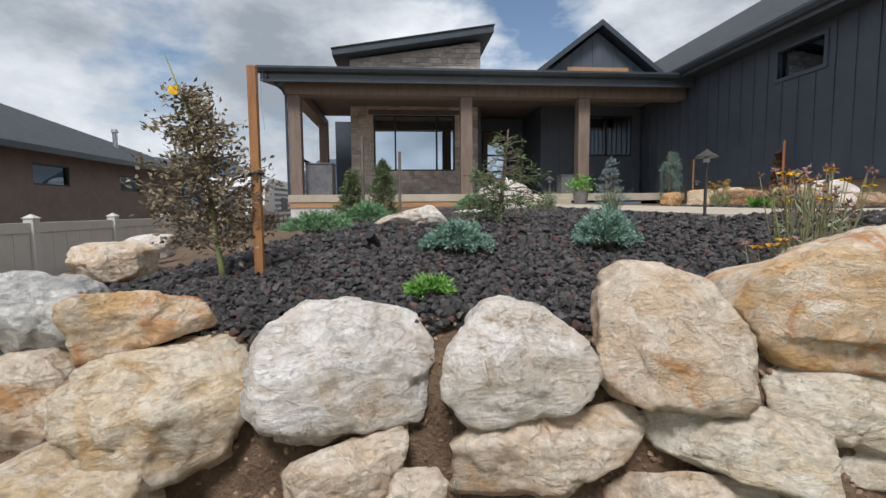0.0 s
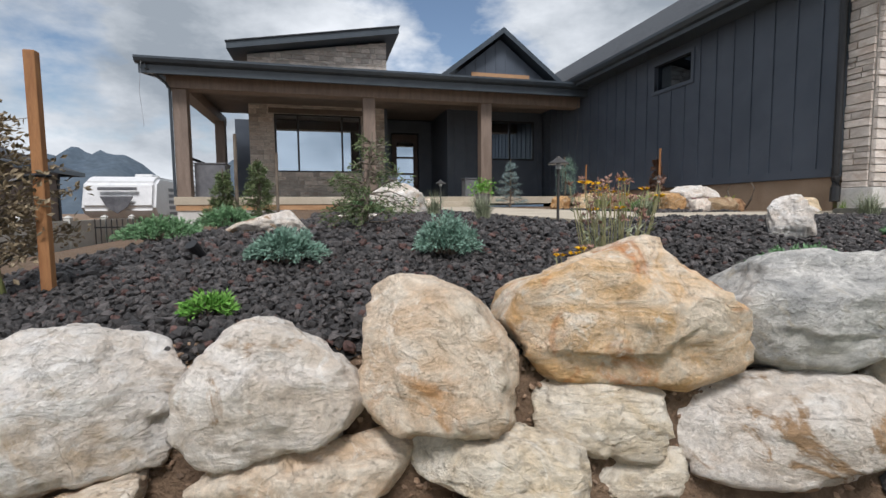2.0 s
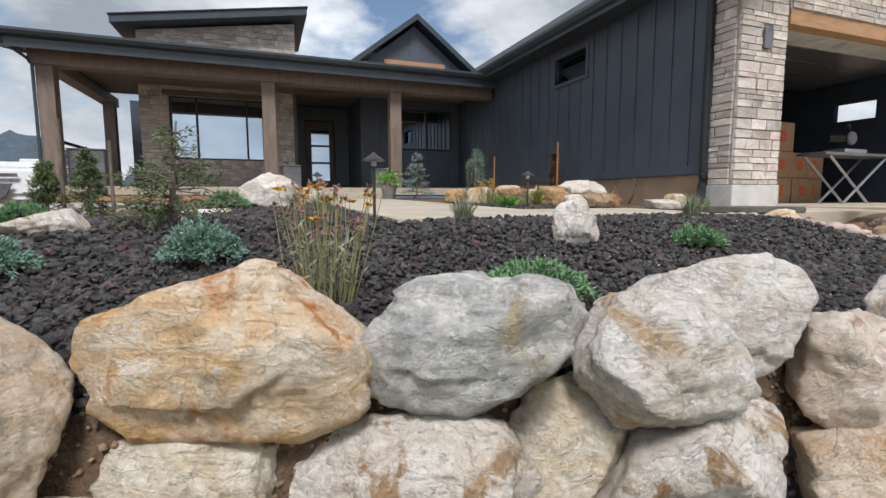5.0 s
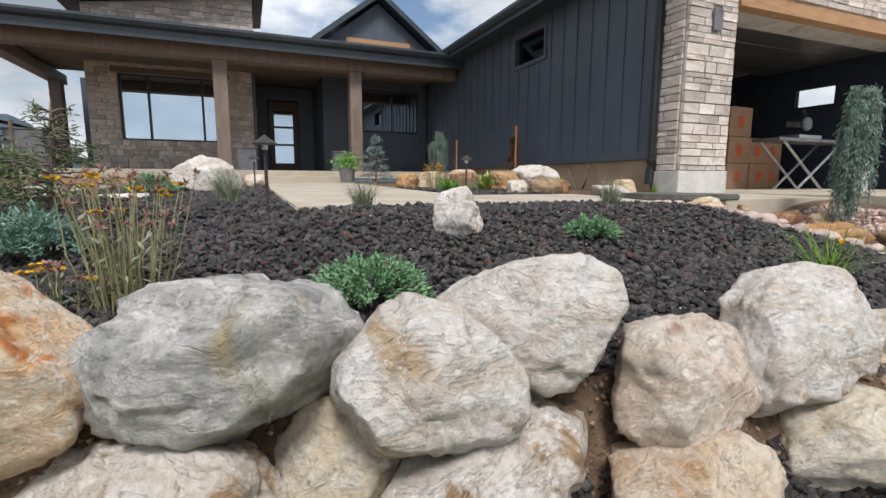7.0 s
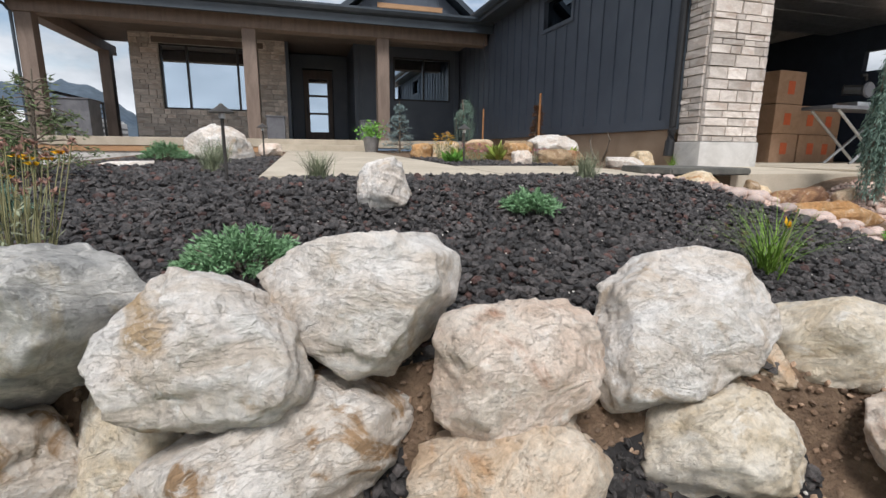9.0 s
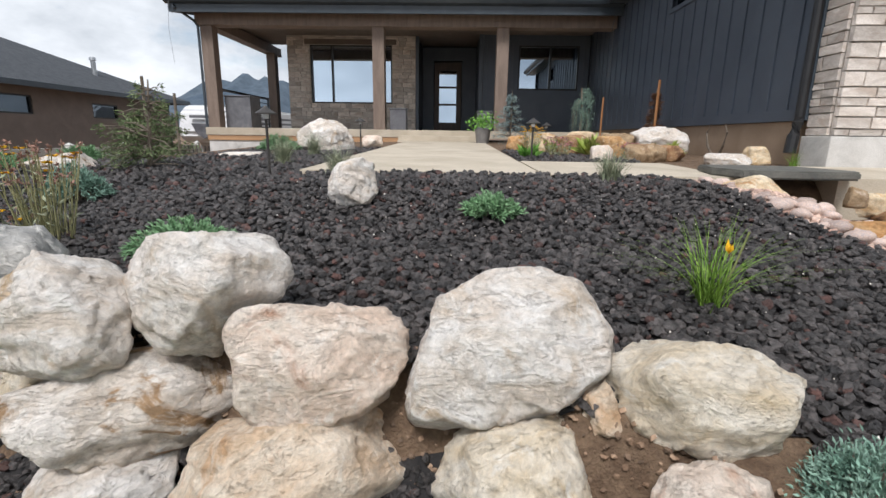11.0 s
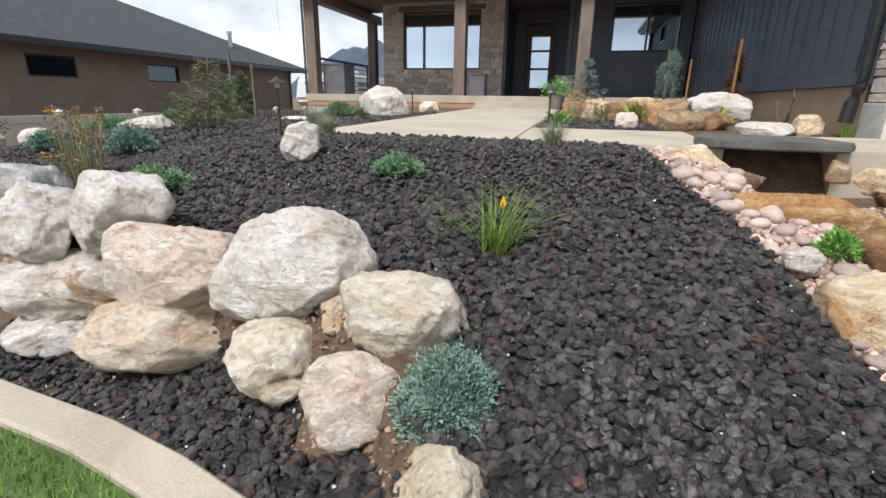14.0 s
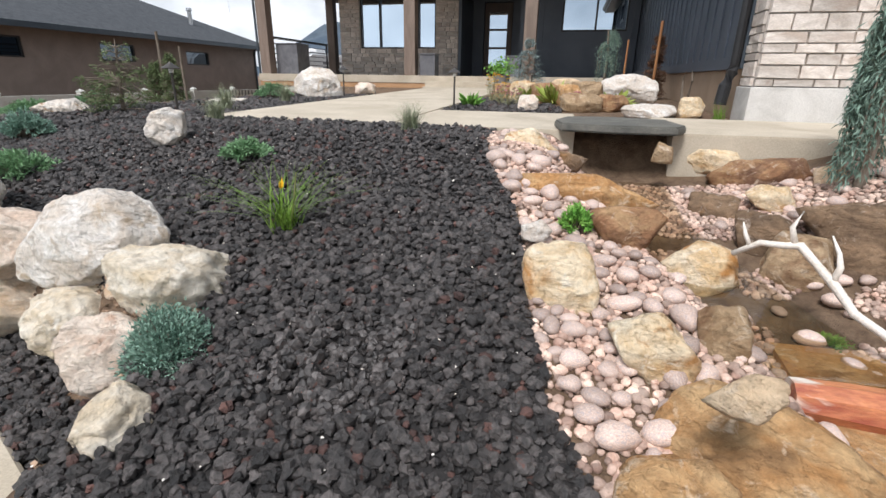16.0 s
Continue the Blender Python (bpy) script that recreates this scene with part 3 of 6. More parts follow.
# ---- paving ----
def slab(name, outline, z0, z1, mat, label, category):
    bm = prism(outline, "z", z0, z1)
    bmesh.ops.bevel(bm, geom=[e for e in bm.edges if abs(e.verts[0].co.z - z1) < 1e-4 and abs(e.verts[1].co.z - z1) < 1e-4], offset=0.012, segments=2, affect="EDGES")
    ob = part(name, bm, mat)
    return tagged(ob, label, category, kind="structure")


def walk_slab(x0, x1, y0, y1):
    bm = bmesh.new()
    lo = [bm.verts.new((x, y, 1.0)) for x, y in ((x0, y0), (x1, y0), (x1, y1), (x0, y1))]
    hi = [bm.verts.new((v.co.x, v.co.y, 1.435 + 0.019 * (v.co.y - 3.6))) for v in lo]
    bm.faces.new(hi)
    bm.faces.new(lo[::-1])
    for i in range(4):
        bm.faces.new((lo[i], lo[(i + 1) % 4], hi[(i + 1) % 4], hi[i]))
    bmesh.ops.bevel(bm, geom=[e for e in bm.edges if e.verts[0].co.z > 1.2 and e.verts[1].co.z > 1.2], offset=0.012, segments=2, affect="EDGES")
    bmesh.ops.recalc_face_normals(bm, faces=bm.faces)
    return tagged(part("pavement", bm, M_CONCRETE), "pale broom-finished concrete front walk slab", "walkway", kind="structure")


for y0, y1 in ((3.72, 6.6), (6.605, 9.5), (9.505, 12.42)):
    walk_slab(2.62, 4.70, y0, y1)
walk_slab(4.706, 6.36, 3.62, 5.3)
walk_slab(7.14, 9.2, 3.68, 5.13)
slab("driveway", [(9.206, -6), (24, -6), (24, 5.12), (9.206, 5.12)], 1.0, 1.47, M_CONCRETE, "pale concrete driveway before the garage", "driveway")

bm = prism([(6.24, 3.50), (6.62, 3.42), (7.12, 3.44), (7.22, 3.62), (7.16, 4.25), (6.7, 4.42), (6.28, 4.3), (6.18, 3.85)], "z", 1.438, 1.505)
bmesh.ops.bevel(bm, geom=bm.edges[:], offset=0.014, segments=2, affect="EDGES")
tagged(part("flagstone_bridge", bm, M_SLATE), "thick grey flagstone slab bridging the stream gap", "flagstone")

# curb and lawn at the foot of the wall
cb = [(x, float(np.interp(x, [-6, 2, 3.2, 3.7, 4.1, 4.4, 4.8, 5.1], [0.72, 0.62, 0.475, 0.42, 0.335, 0.245, 0.07, -0.14]))) for x in np.arange(-6, 5.11, 0.1)]
v, f = [], []
for i, (x, y) in enumerate(cb):
    j, k = max(i - 1, 0), min(i + 1, len(cb) - 1)
    t = Vector((cb[k][0] - cb[j][0], cb[k][1] - cb[j][1])).normalized()
    nx, ny = -t.y, t.x
    zt = float(lawn_level(x)) + 0.045
    for o, dz in ((-0.085, -0.2), (-0.085, -0.012), (-0.072, 0), (0.072, 0), (0.085, -0.012), (0.085, -0.2)):
        v.append((x + nx * o, y + ny * o, zt + dz))
for i in range(len(cb) - 1):
    f += [(i * 6 + k, i * 6 + k + 1, i * 6 + k + 7, i * 6 + k + 6) for k in range(5)]
curb = part("curb", raw_mesh("curb", v, f), M_CONCRETE)
tagged(curb, "pale poured concrete lawn edging curb, curving", "curb", kind="structure")


def curb_y(x):
    return float(np.interp(x, [p[0] for p in cb], [p[1] for p in cb]))


def blades(rng, pos, length, width, lean, mats_up=(0, 0, 1), bend=0.5, seg=3):
    """Bent tapering blades as arrays: pos (n,3)."""
    n = len(pos)
    ang = rng.uniform(0, 2 * np.pi, n)
    out = np.stack([np.cos(ang), np.sin(ang), np.zeros(n)], 1)
    side = np.stack([-np.sin(ang), np.cos(ang), np.zeros(n)], 1)
    ln = length * rng.uniform(0.6, 1.1, n)
    le = lean * rng.uniform(0.2, 1.0, n)
    vs, ts = [], []
    for s in range(seg + 1):
        u = s / seg
        c = pos + np.array([0, 0, 1]) * (ln * (u - bend * le * u * u))[:, None] + out * (ln * le * u * (0.4 + 0.6 * u))[:, None]
        wd = width * (1 - u * 0.92) / 2
        vs += [c - side * wd, c + side * wd]
    k = 2 * (seg + 1)
    v = np.stack(vs, 1).reshape(-1, 3)
    base = np.arange(n) * k
    for s in range(seg):
        a = base + 2 * s
        ts += [np.stack([a, a + 1, a + 3], 1), np.stack([a, a + 3, a + 2], 1)]
    return v, np.concatenate(ts)


rng = np.random.default_rng(5)
px = rng.uniform(-1.0, 5.2, 60000)
py = rng.uniform(-1.9, 0.7, 60000)
lim = np.interp(px, [p[0] for p in cb], [p[1] for p in cb]) - 0.10
ok = (py < lim) & (np.hypot(px - 3.8, py - 0.2) < 1.9)
pos = np.stack([px[ok], py[ok], land(px[ok], py[ok]) - 0.005], 1)
v, t = blades(rng, pos, 0.075, 0.006, 0.6, seg=2)
tagged(part("lawn", fast_mesh("lawn", v, t), L_GRASS), "bright green mown lawn grass", "lawn", kind="stuff")
lawn_keep = lambda x, y: y < (curb_y(x) if x < 5.1 else -0.6 - (x - 5.1)) - 0.02 and x < 6.6
soil_g = material("green_turf_base", (0.05, 0.09, 0.02), (0.10, 0.15, 0.04), 0.95, 9, 90, 0.6)
tagged(part("lawn_base", sheet("lawn_base", np.arange(-8, 6.7, 0.12), np.arange(-8, 0.8, 0.12), 0.012, lawn_keep), soil_g), "green turf under the grass blades", "lawn", kind="structure")

# ---- the house ----
house = thing("house", "dark modern farmhouse with stone and timber porch", "house")


def hpart(name, bm, mat, label="", parent=None):
    return part(name, bm, mat, parent or house, label)


PZ = 1.90
hpart("porch_slab", box(-2.95, 12.95, 1.70, 8.08, 18.6, PZ, 0.01), M_CONCRETE, "concrete porch slab")
hpart("porch_footing", box(-2.9, 13.0, 0.2, 8.08, 18.5, 1.56), M_FOUND)
hpart("porch_trim", box(-2.92, 12.97, 1.565, 2.38, 13.0, 1.695), M_CEDAR, "raw cedar trim board")
hpart("step", box(2.40, 12.66, 1.30, 4.66, 12.944, 1.76, 0.012), M_CONCRETE)
hpart("step", box(2.40, 12.43, 1.20, 4.66, 12.655, 1.62, 0.012), M_CONCRETE)
for px_ in (-2.74, 1.84, 5.14):
    hpart("post", box(px_ - 0.16, 13.05, PZ, px_ + 0.16, 13.37, 4.52, 0.012), M_TIMBER, "brown stained timber post")
hpart("post", box(-2.80, 17.3, PZ, -2.5, 17.6, 4.52, 0.012), M_TIMBER, "brown stained timber post")
hpart("beam", box(-3.0, 13.0, 4.52, 8.05, 13.42, 4.84, 0.01), M_TIMBER, "brown porch beam")
hpart("beam", box(-2.95, 13.43, 4.52, -2.6, 18.3, 4.80, 0.01), M_TIMBER)
hpart("porch_soffit", box(-3.1, 12.9, 4.845, 8.05, 17.6, 4.90), M_SOFFIT, "brown porch ceiling boards")
for ya in np.arange(13.6, 15.8, 0.28):
    hpart("soffit_board", box(-2.55, ya, 4.828, 8.02, ya + 0.268, 4.843), M_SOFFIT)

# porch roof, fascia and gutter
hpart("roof", prism([(12.55, 5.05), (12.6, 5.13), (17.6, 5.95), (17.6, 5.80), (12.7, 4.92)], "x", -3.45, 8.45), M_SHINGLE, "low porch roof")
hpart("fascia", box(-3.40, 12.62, 4.74, 8.06, 12.70, 5.02, 0.008), M_FASCIA)
bm = prism([(12.46, 5.09), (12.46, 5.04), (12.50, 4.97), (12.615, 4.93), (12.615, 5.09)], "x", -3.5, 8.03)
hpart("gutter", bm, M_FASCIA, "dark metal gutter")
hpart("rake_fascia", prism([(12.62, 4.74), (12.62, 5.05), (17.6, 5.86), (17.6, 5.55)], "x", -3.452, -3.40), M_FASCIA)
hpart("downspout", tube([(-3.3, 12.55, 5.04), (-3.3, 12.58, 4.86), (-3.0, 12.95, 4.62), (-2.93, 13.02, 4.50), (-2.93, 13.02, 1.75)], 0.035, 8), M_FASCIA, "dark downspout")
hpart("string", tube([(-3.35, 12.5, 5.02), (-3.42, 12.5, 4.3), (-3.36, 12.5, 3.5)], 0.004, 5), M_STEEL)
hpart("hanging_cable", tube([(7.98, 12.9, 4.9), (7.9, 12.9, 4.5), (7.98, 12.95, 4.0), (7.92, 12.98, 3.3)], 0.009, 6), M_GREY)

# stone front with the picture window
SX0, SX1, WY = -1.55, 2.60, 15.85
WIN = (-0.82, 2.76, 1.84, 4.56)
stone_wall = hpart("stone_wall", wall_with_holes(SX0, SX1, PZ, 4.84, [WIN], "y", WY, WY + 0.2), M_MORTAR, "mortar behind the ledge stone")


def picture_window(x0, z0, x1, z1, y, mullions, parent_name="window"):
    w = hpart(parent_name, box(x0, y + 0.13, z0, x1, y + 0.136, z1), M_GLASS, "large reflective window")
    w.visible_shadow = False
    t = 0.05
    for a in ((x0, z0, x1, z0 + t), (x0, z1 - t, x1, z1), (x0, z0 + t, x0 + t, z1 - t), (x1 - t, z0 + t, x1, z1 - t)):
        part("frame", box(a[0], y + 0.06, a[1], a[2], y + 0.128, a[3], 0.004), M_BLACK, w)
    for mx in mullions:
        part("mullion", box(mx - 0.028, y + 0.065, z0 + t, mx + 0.028, y + 0.127, z1 - t), M_BLACK, w)
    return w


picture_window(WIN[0], WIN[1], WIN[2], WIN[3], WY, (-0.12, 1.24))
hpart("header_trim", box(WIN[0] - 0.15, WY - 0.05, 4.565, WIN[2] + 0.15, WY - 0.002, 4.72), M_SOFFIT)
hpart("side_wall", box(SX0 - 0.0, WY + 0.205, PZ, SX0 + 0.15, 19.0, 4.84), M_SIDING)
hpart("back_wall", box(-2.45, 19.0, PZ, SX0 - 0.01, 19.2, 4.9), M_SIDING, "dark siding at the side of the porch")
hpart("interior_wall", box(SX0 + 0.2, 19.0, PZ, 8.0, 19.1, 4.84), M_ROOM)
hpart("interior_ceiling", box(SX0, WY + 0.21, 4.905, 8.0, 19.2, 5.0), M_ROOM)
# entry recess with the glazed door
hpart("recess_wall", box(2.605, WY + 0.0, PZ, 2.70, 17.8, 4.84), M_SIDING)
DOOR = (3.10, 1.93, 4.12, 4.38)
door_wall = hpart("door_wall", wall_with_holes(2.70, 4.62, PZ, 4.84, [(DOOR[0], PZ, DOOR[2], DOOR[3])], "y", 17.8, 17.95), M_SIDING, "dark entry wall")
door = hpart("front_door", wall_with_holes(DOOR[0] + 0.03, DOOR[2] - 0.03, 1.92, 4.34, [(3.30, 2.25, 3.92, 2.85), (3.30, 2.92, 3.92, 3.45), (3.30, 3.52, 3.92, 4.05)], "y", 17.83, 17.88), M_DOORWOOD, "dark wood door with three glass lights")
for za, zb in ((2.25, 2.85), (2.92, 3.45), (3.52, 4.05)):
    g = part("pane", box(3.30, 17.85, za, 3.92, 17.856, zb), M_GLASS, door)
part("handle", tube([(3.22, 17.80, 2.75), (3.22, 17.78, 2.8), (3.22, 17.78, 3.1), (3.22, 17.80, 3.15)], 0.014, 8), M_BLACK, door)
hpart("recess_wall", box(4.625, 15.45, PZ, 4.75, 17.95, 4.84), M_SIDING)
# right bay with the window
RW = (5.86, 3.21, 7.74, 4.53)
bay = hpart("bay_wall", wall_with_holes(4.76, 8.05, PZ, 4.84, [RW], "y", 15.5, 15.65), M_SIDING, "dark board and batten bay wall")
picture_window(RW[0], RW[1], RW[2], RW[3], 15.45, (6.85,))
for k in range(14):
    part("fold", tube([(7.0 + k * 0.05, 15.75, 3.2), (7.0 + k * 0.05, 15.75, 4.5)], 0.03, 6), M_CURTAIN, house)
for bx in (4.9, 5.3, 5.7, 7.9):
    part("batten", box(bx - 0.025, 15.475, PZ, bx + 0.025, 15.498, 4.84), M_SIDING, bay)

# upper shed-roofed volume in stone
hpart("upper_wall", prism([(-1.55, 5.2), (2.72, 5.2), (2.72, 6.98), (-1.55, 6.33)], "y", 16.0, 19.0), M_MORTAR)
hpart("upper_sill", box(-0.9, 15.93, 5.72, 2.2, 15.995, 5.86, 0.005), M_CEDAR)
bm = prism([(-2.03, 6.28), (3.06, 7.10), (3.06, 7.30), (-2.03, 6.46)], "y", 15.42, 19.3)
hpart("roof", bm, M_FASCIA, "dark mono-pitch roof")
hpart("gutter", prism([(-2.06, 6.47), (3.09, 7.31), (3.09, 7.34), (-2.06, 6.50)], "y", 15.38, 19.3), M_SHINGLE)
# main roof behind and the small gable
hpart("roof", prism([(16.5, 5.4), (19.5, 6.6), (23.5, 5.2), (23.5, 5.0)], "x", 2.9, 9.5), M_SHINGLE)
gy = 15.0
hpart("gable_wall", prism([(3.85, 5.12), (8.04, 5.12), (8.04, 5.69), (6.30, 7.02)], "y", gy, gy + 0.15), M_SIDING, "dark board and batten gable")
for gx_ in np.arange(4.8, 7.9, 0.34):
    top = 7.0 - abs(gx_ - 6.30) * 0.76
    if top > 5.5:
        hpart("batten", box(gx_ - 0.025, gy - 0.022, 5.3, gx_ + 0.025, gy - 0.002, top), M_SIDING)
hpart("gable_trim", box(5.3, gy - 0.06, 5.78, 7.3, gy - 0.024, 5.92, 0.005), M_CEDAR)
hpart("gable_roof", prism([(3.60, 5.06), (6.30, 7.11), (6.30, 7.29), (3.45, 5.12)], "y", gy - 0.35, 20), M_FASCIA)
hpart("gable_roof", prism([(9.0, 5.06), (6.303, 7.11), (6.303, 7.29), (9.15, 5.12)], "y", gy - 0.35, 20), M_FASCIA)

# garage wing
GX, GY0, GY1 = 8.10, 5.66, 15.5
GWIN = (8.63, 4.20, 9.76, 4.76)
side = hpart("garage_side_wall", wall_with_holes(GY0, 19.0, 1.98, 5.2, [GWIN], "x", GX, GX + 0.15), M_SIDING, "dark board and batten garage side wall")
for by in np.arange(5.95, 15.4, 0.41):
    top = 5.18
    if GWIN[0] - 0.1 < by < GWIN[2] + 0.1:
        part("batten", box(GX - 0.02, by - 0.025, 2.12, GX - 0.002, by + 0.025, GWIN[1] - 0.1), M_SIDING, side)
    else:
        part("batten", box(GX - 0.02, by - 0.025, 2.12, GX - 0.002, by + 0.025, top), M_SIDING, side)
part("skirt_board", box(GX - 0.026, GY0 + 0.02, 1.98, GX - 0.003, 15.4, 2.115), M_SIDING, side)
hpart("foundation", box(GX + 0.02, GY0, 1.0, GX + 0.4, 15.5, 1.975), M_TANFOUND, "tan parged foundation strip")
gw = hpart("garage_window", box(GX + 0.08, GWIN[0], GWIN[1], GX + 0.086, GWIN[2], GWIN[3]), M_GLASS_N, "narrow high garage window")
for a in ((GWIN[0] - 0.08, GWIN[1] - 0.08, GWIN[2] + 0.08, GWIN[1]), (GWIN[0] - 0.08, GWIN[3], GWIN[2] + 0.08, GWIN[3] + 0.08), (GWIN[0] - 0.08, GWIN[1], GWIN[0], GWIN[3]), (GWIN[2], GWIN[1], GWIN[2] + 0.08, GWIN[3])):
    part("frame", box(GX - 0.03, a[0], a[1], GX + 0.05, a[2], a[3], 0.004), M_SIDING, gw)
hpart("corner_board", box(GX - 0.04, GY0 - 0.12, 1.98, GX + 0.02, GY0 - 0.003, 5.1), M_FASCIA)
hpart("downspout", tube([(GX - 0.09, 5.58, 4.95), (GX - 0.09, 5.56, 2.02), (GX - 0.11, 5.54, 1.94), (GX - 0.16, 5.50, 1.80), (GX - 0.18, 5.49, 1.60)], [0.05, 0.05, 0.062, 0.066, 0.066], 10), M_BLACK, "dark garage downspout")
# garage eave and roof: slope up away from the yard
hpart("garage_fascia", box(GX - 0.50, 4.5, 4.98, GX - 0.44, 15.0, 5.22, 0.006), M_FASCIA)
hpart("gutter", prism([(GX - 0.62, 5.22), (GX - 0.62, 5.16), (GX - 0.57, 5.08), (GX - 0.505, 5.06), (GX - 0.505, 5.22)], "y", 4.45, 13.0), M_FASCIA)
hpart("garage_soffit", box(GX - 0.44, 4.5, 5.0, GX - 0.003, 13.0, 5.04), M_FASCIA)
hpart("garage_roof", prism([(GX - 0.60, 5.20), (13.0, 8.85), (18.6, 5.20), (18.6, 5.05), (13.0, 8.65), (GX - 0.5, 5.06)], "y", 4.4, 24.2), M_SHINGLE, "dark shingle garage roof")
# garage front, stone pillar and opening
PX0, PX1, PYF = GX + 0.02, 9.05, 5.15
pillar = hpart("stone_pillar", box(PX0, PYF, 1.80, PX1, 5.54, 4.9), M_MORTAR, "ledge stone garage pillar")
hpart("pillar_footing", box(PX0 - 0.05, PYF - 0.06, 1.0, PX1 + 0.02, 5.56, 1.795, 0.01), M_FOUND)
hpart("garage_jamb", box(PX1 + 0.002, PYF + 0.05, 1.47, PX1 + 0.08, 5.5, 4.25), M_STEEL)
hpart("garage_header", box(PX1 + 0.09, PYF - 0.01, 4.20, 17.8, PYF + 0.2, 4.42, 0.006), M_CEDAR, "raw cedar garage header")
front = hpart("stone_front", box(PX1 + 0.09, PYF, 4.425, 17.8, PYF + 0.2, 5.2), M_MORTAR)
hpart("house_number_plate", box(8.56, PYF - 0.055, 3.78, 8.72, PYF - 0.02, 4.08, 0.008), M_GREY)
hpart("garage_floor", box(GX + 0.42, 5.135, 1.3, 18, 14.0, 1.48), M_CONCRETE)
hpart("garage_ceiling", box(GX + 0.16, 5.4, 4.50, 18, 14.0, 4.6), M_FOUND)
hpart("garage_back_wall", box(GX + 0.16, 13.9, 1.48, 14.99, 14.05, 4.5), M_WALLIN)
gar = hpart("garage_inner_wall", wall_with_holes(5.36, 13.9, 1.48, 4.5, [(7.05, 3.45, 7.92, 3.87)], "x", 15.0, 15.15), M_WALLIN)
for k in range(5):
    hpart("door_panel", box(PX1 + 0.15, 5.6 + k * 0.62, 4.36, 14.9, 6.2 + k * 0.62, 4.40, 0.006), M_STEEL if k else M_FOUND, "raised garage door panel")

hpart("garage_front_wall", box(14.6, PYF + 0.21, 1.48, 17.8, 5.35, 4.5), M_SIDING)

# ---- railing ----
rail = thing("porch_railing", "black horizontal-bar metal porch railing", "railing", at=(-2.8, 15, PZ))
for ry_ in (13.45, 15.3, 17.2):
    part("post", box(-2.83, ry_ - 0.025, PZ, -2.78, ry_ + 0.025, 2.95), M_BLACK, rail)
for k in range(7):
    zz = 2.05 + k * 0.145
    part("bar", box(-2.815, 13.48, zz, -2.795, 17.18, zz + 0.022), M_BLACK, rail)
part("top_rail", box(-2.84, 13.4, 2.95, -2.77, 17.25, 2.99), M_BLACK, rail)


def planter_box(x, y, s, h, name, label):
    p = thing(name, label, "planter", at=(x, y, PZ))
    part("body", box(x - s, y - s, PZ, x + s, y + s, PZ + h, 0.015), M_GREY, p)
    part("rim", box(x - s - 0.02, y - s - 0.02, PZ + h, x + s + 0.02, y + s + 0.02, PZ + h + 0.03, 0.008), M_GREY, p)


planter_box(-2.2, 13.75, 0.36, 0.85, "porch_planter", "tall dark grey box planter on the porch")
planter_box(2.35, 13.3, 0.22, 0.55, "porch_planter", "dark grey box planter beside the post")
planter_box(4.72, 13.3, 0.2, 0.5, "porch_planter", "dark grey box planter by the steps")

# ---- things in the garage ----
def carton(x, y, z, s, h, rz):
    c = thing("carton", "brown cardboard moving carton with orange print", "box", "cartons stacked in the garage", at=(x, y, z))
    m = pose(x, y, z, 0, 0, rz)
    part("body", box(-s, -s * 0.8, 0, s, s * 0.8, h, 0.006, m=m), M_CARD, c)
    part("print", box(-0.09, -s * 0.8 - 0.004, h * 0.3, 0.09, -s * 0.8 - 0.001, h * 0.7, m=m), M_ORANGE, c)
    part("tape", box(-s * 0.99, -0.03, h + 0.001, s * 0.99, 0.03, h + 0.003, m=m), M_STEEL, c)


for cx, cy, cz in ((11.9, 7.3, 1.48), (12.66, 7.35, 1.48), (11.9, 7.3, 2.03), (12.62, 7.4, 2.03), (11.92, 7.32, 2.58), (13.4, 7.6, 1.48), (13.4, 7.6, 2.03)):
    carton(cx, cy, cz, 0.36, 0.54 if cz < 2.5 else 0.60, 4)
saw = thing("mitre_saw_stand", "folding steel stand holding a mitre saw", "saw stand", at=(11.9, 6.9, 1.48))
part("table", box(11.7, 6.05, 2.42, 13.9, 6.6, 2.48, 0.01), M_GREY, saw)
for a in ((11.9, 6.1, 13.2), (11.9, 6.55, 13.2), (13.7, 6.1, 12.4), (13.7, 6.55, 12.4)):
    part("leg", tube([(a[0], a[1], 2.42), (a[2], a[1], 1.48)], 0.025, 8), M_STEEL, saw)
ms = thing("mitre_saw", "grey mitre saw with round blade guard", "saw", at=(12.7, 6.3, 2.48))
part("base", box(12.35, 6.1, 2.48, 13.05, 6.5, 2.56, 0.02), M_STEEL, ms)
part("guard", tube([(12.7, 6.17, 2.78), (12.7, 6.2, 2.78), (12.7, 6.23, 2.78)], [0.12, 0.14, 0.12], 20), M_GREY, ms)
part("motor", tube([(12.7, 6.28, 2.78), (12.5, 6.5, 2.80)], 0.09, 14), M_BLACK, ms)
part("handle", tube([(12.6, 6.2, 2.95), (12.5, 6.15, 3.02), (12.4, 6.15, 3.0)], 0.025, 8), M_BLACK, ms)
bk = thing("bucket", "white plastic bucket on the garage floor", "bucket", at=(14.3, 6.0, 1.48))
part("body", tube([(14.3, 6.0, 1.48), (14.3, 6.0, 1.85)], [0.14, 0.16], 18), M_WHITE, bk)
part("rim", tube([(14.3, 6.0, 1.82), (14.3, 6.0, 1.86)], [0.17, 0.17], 18), M_WHITE, bk)

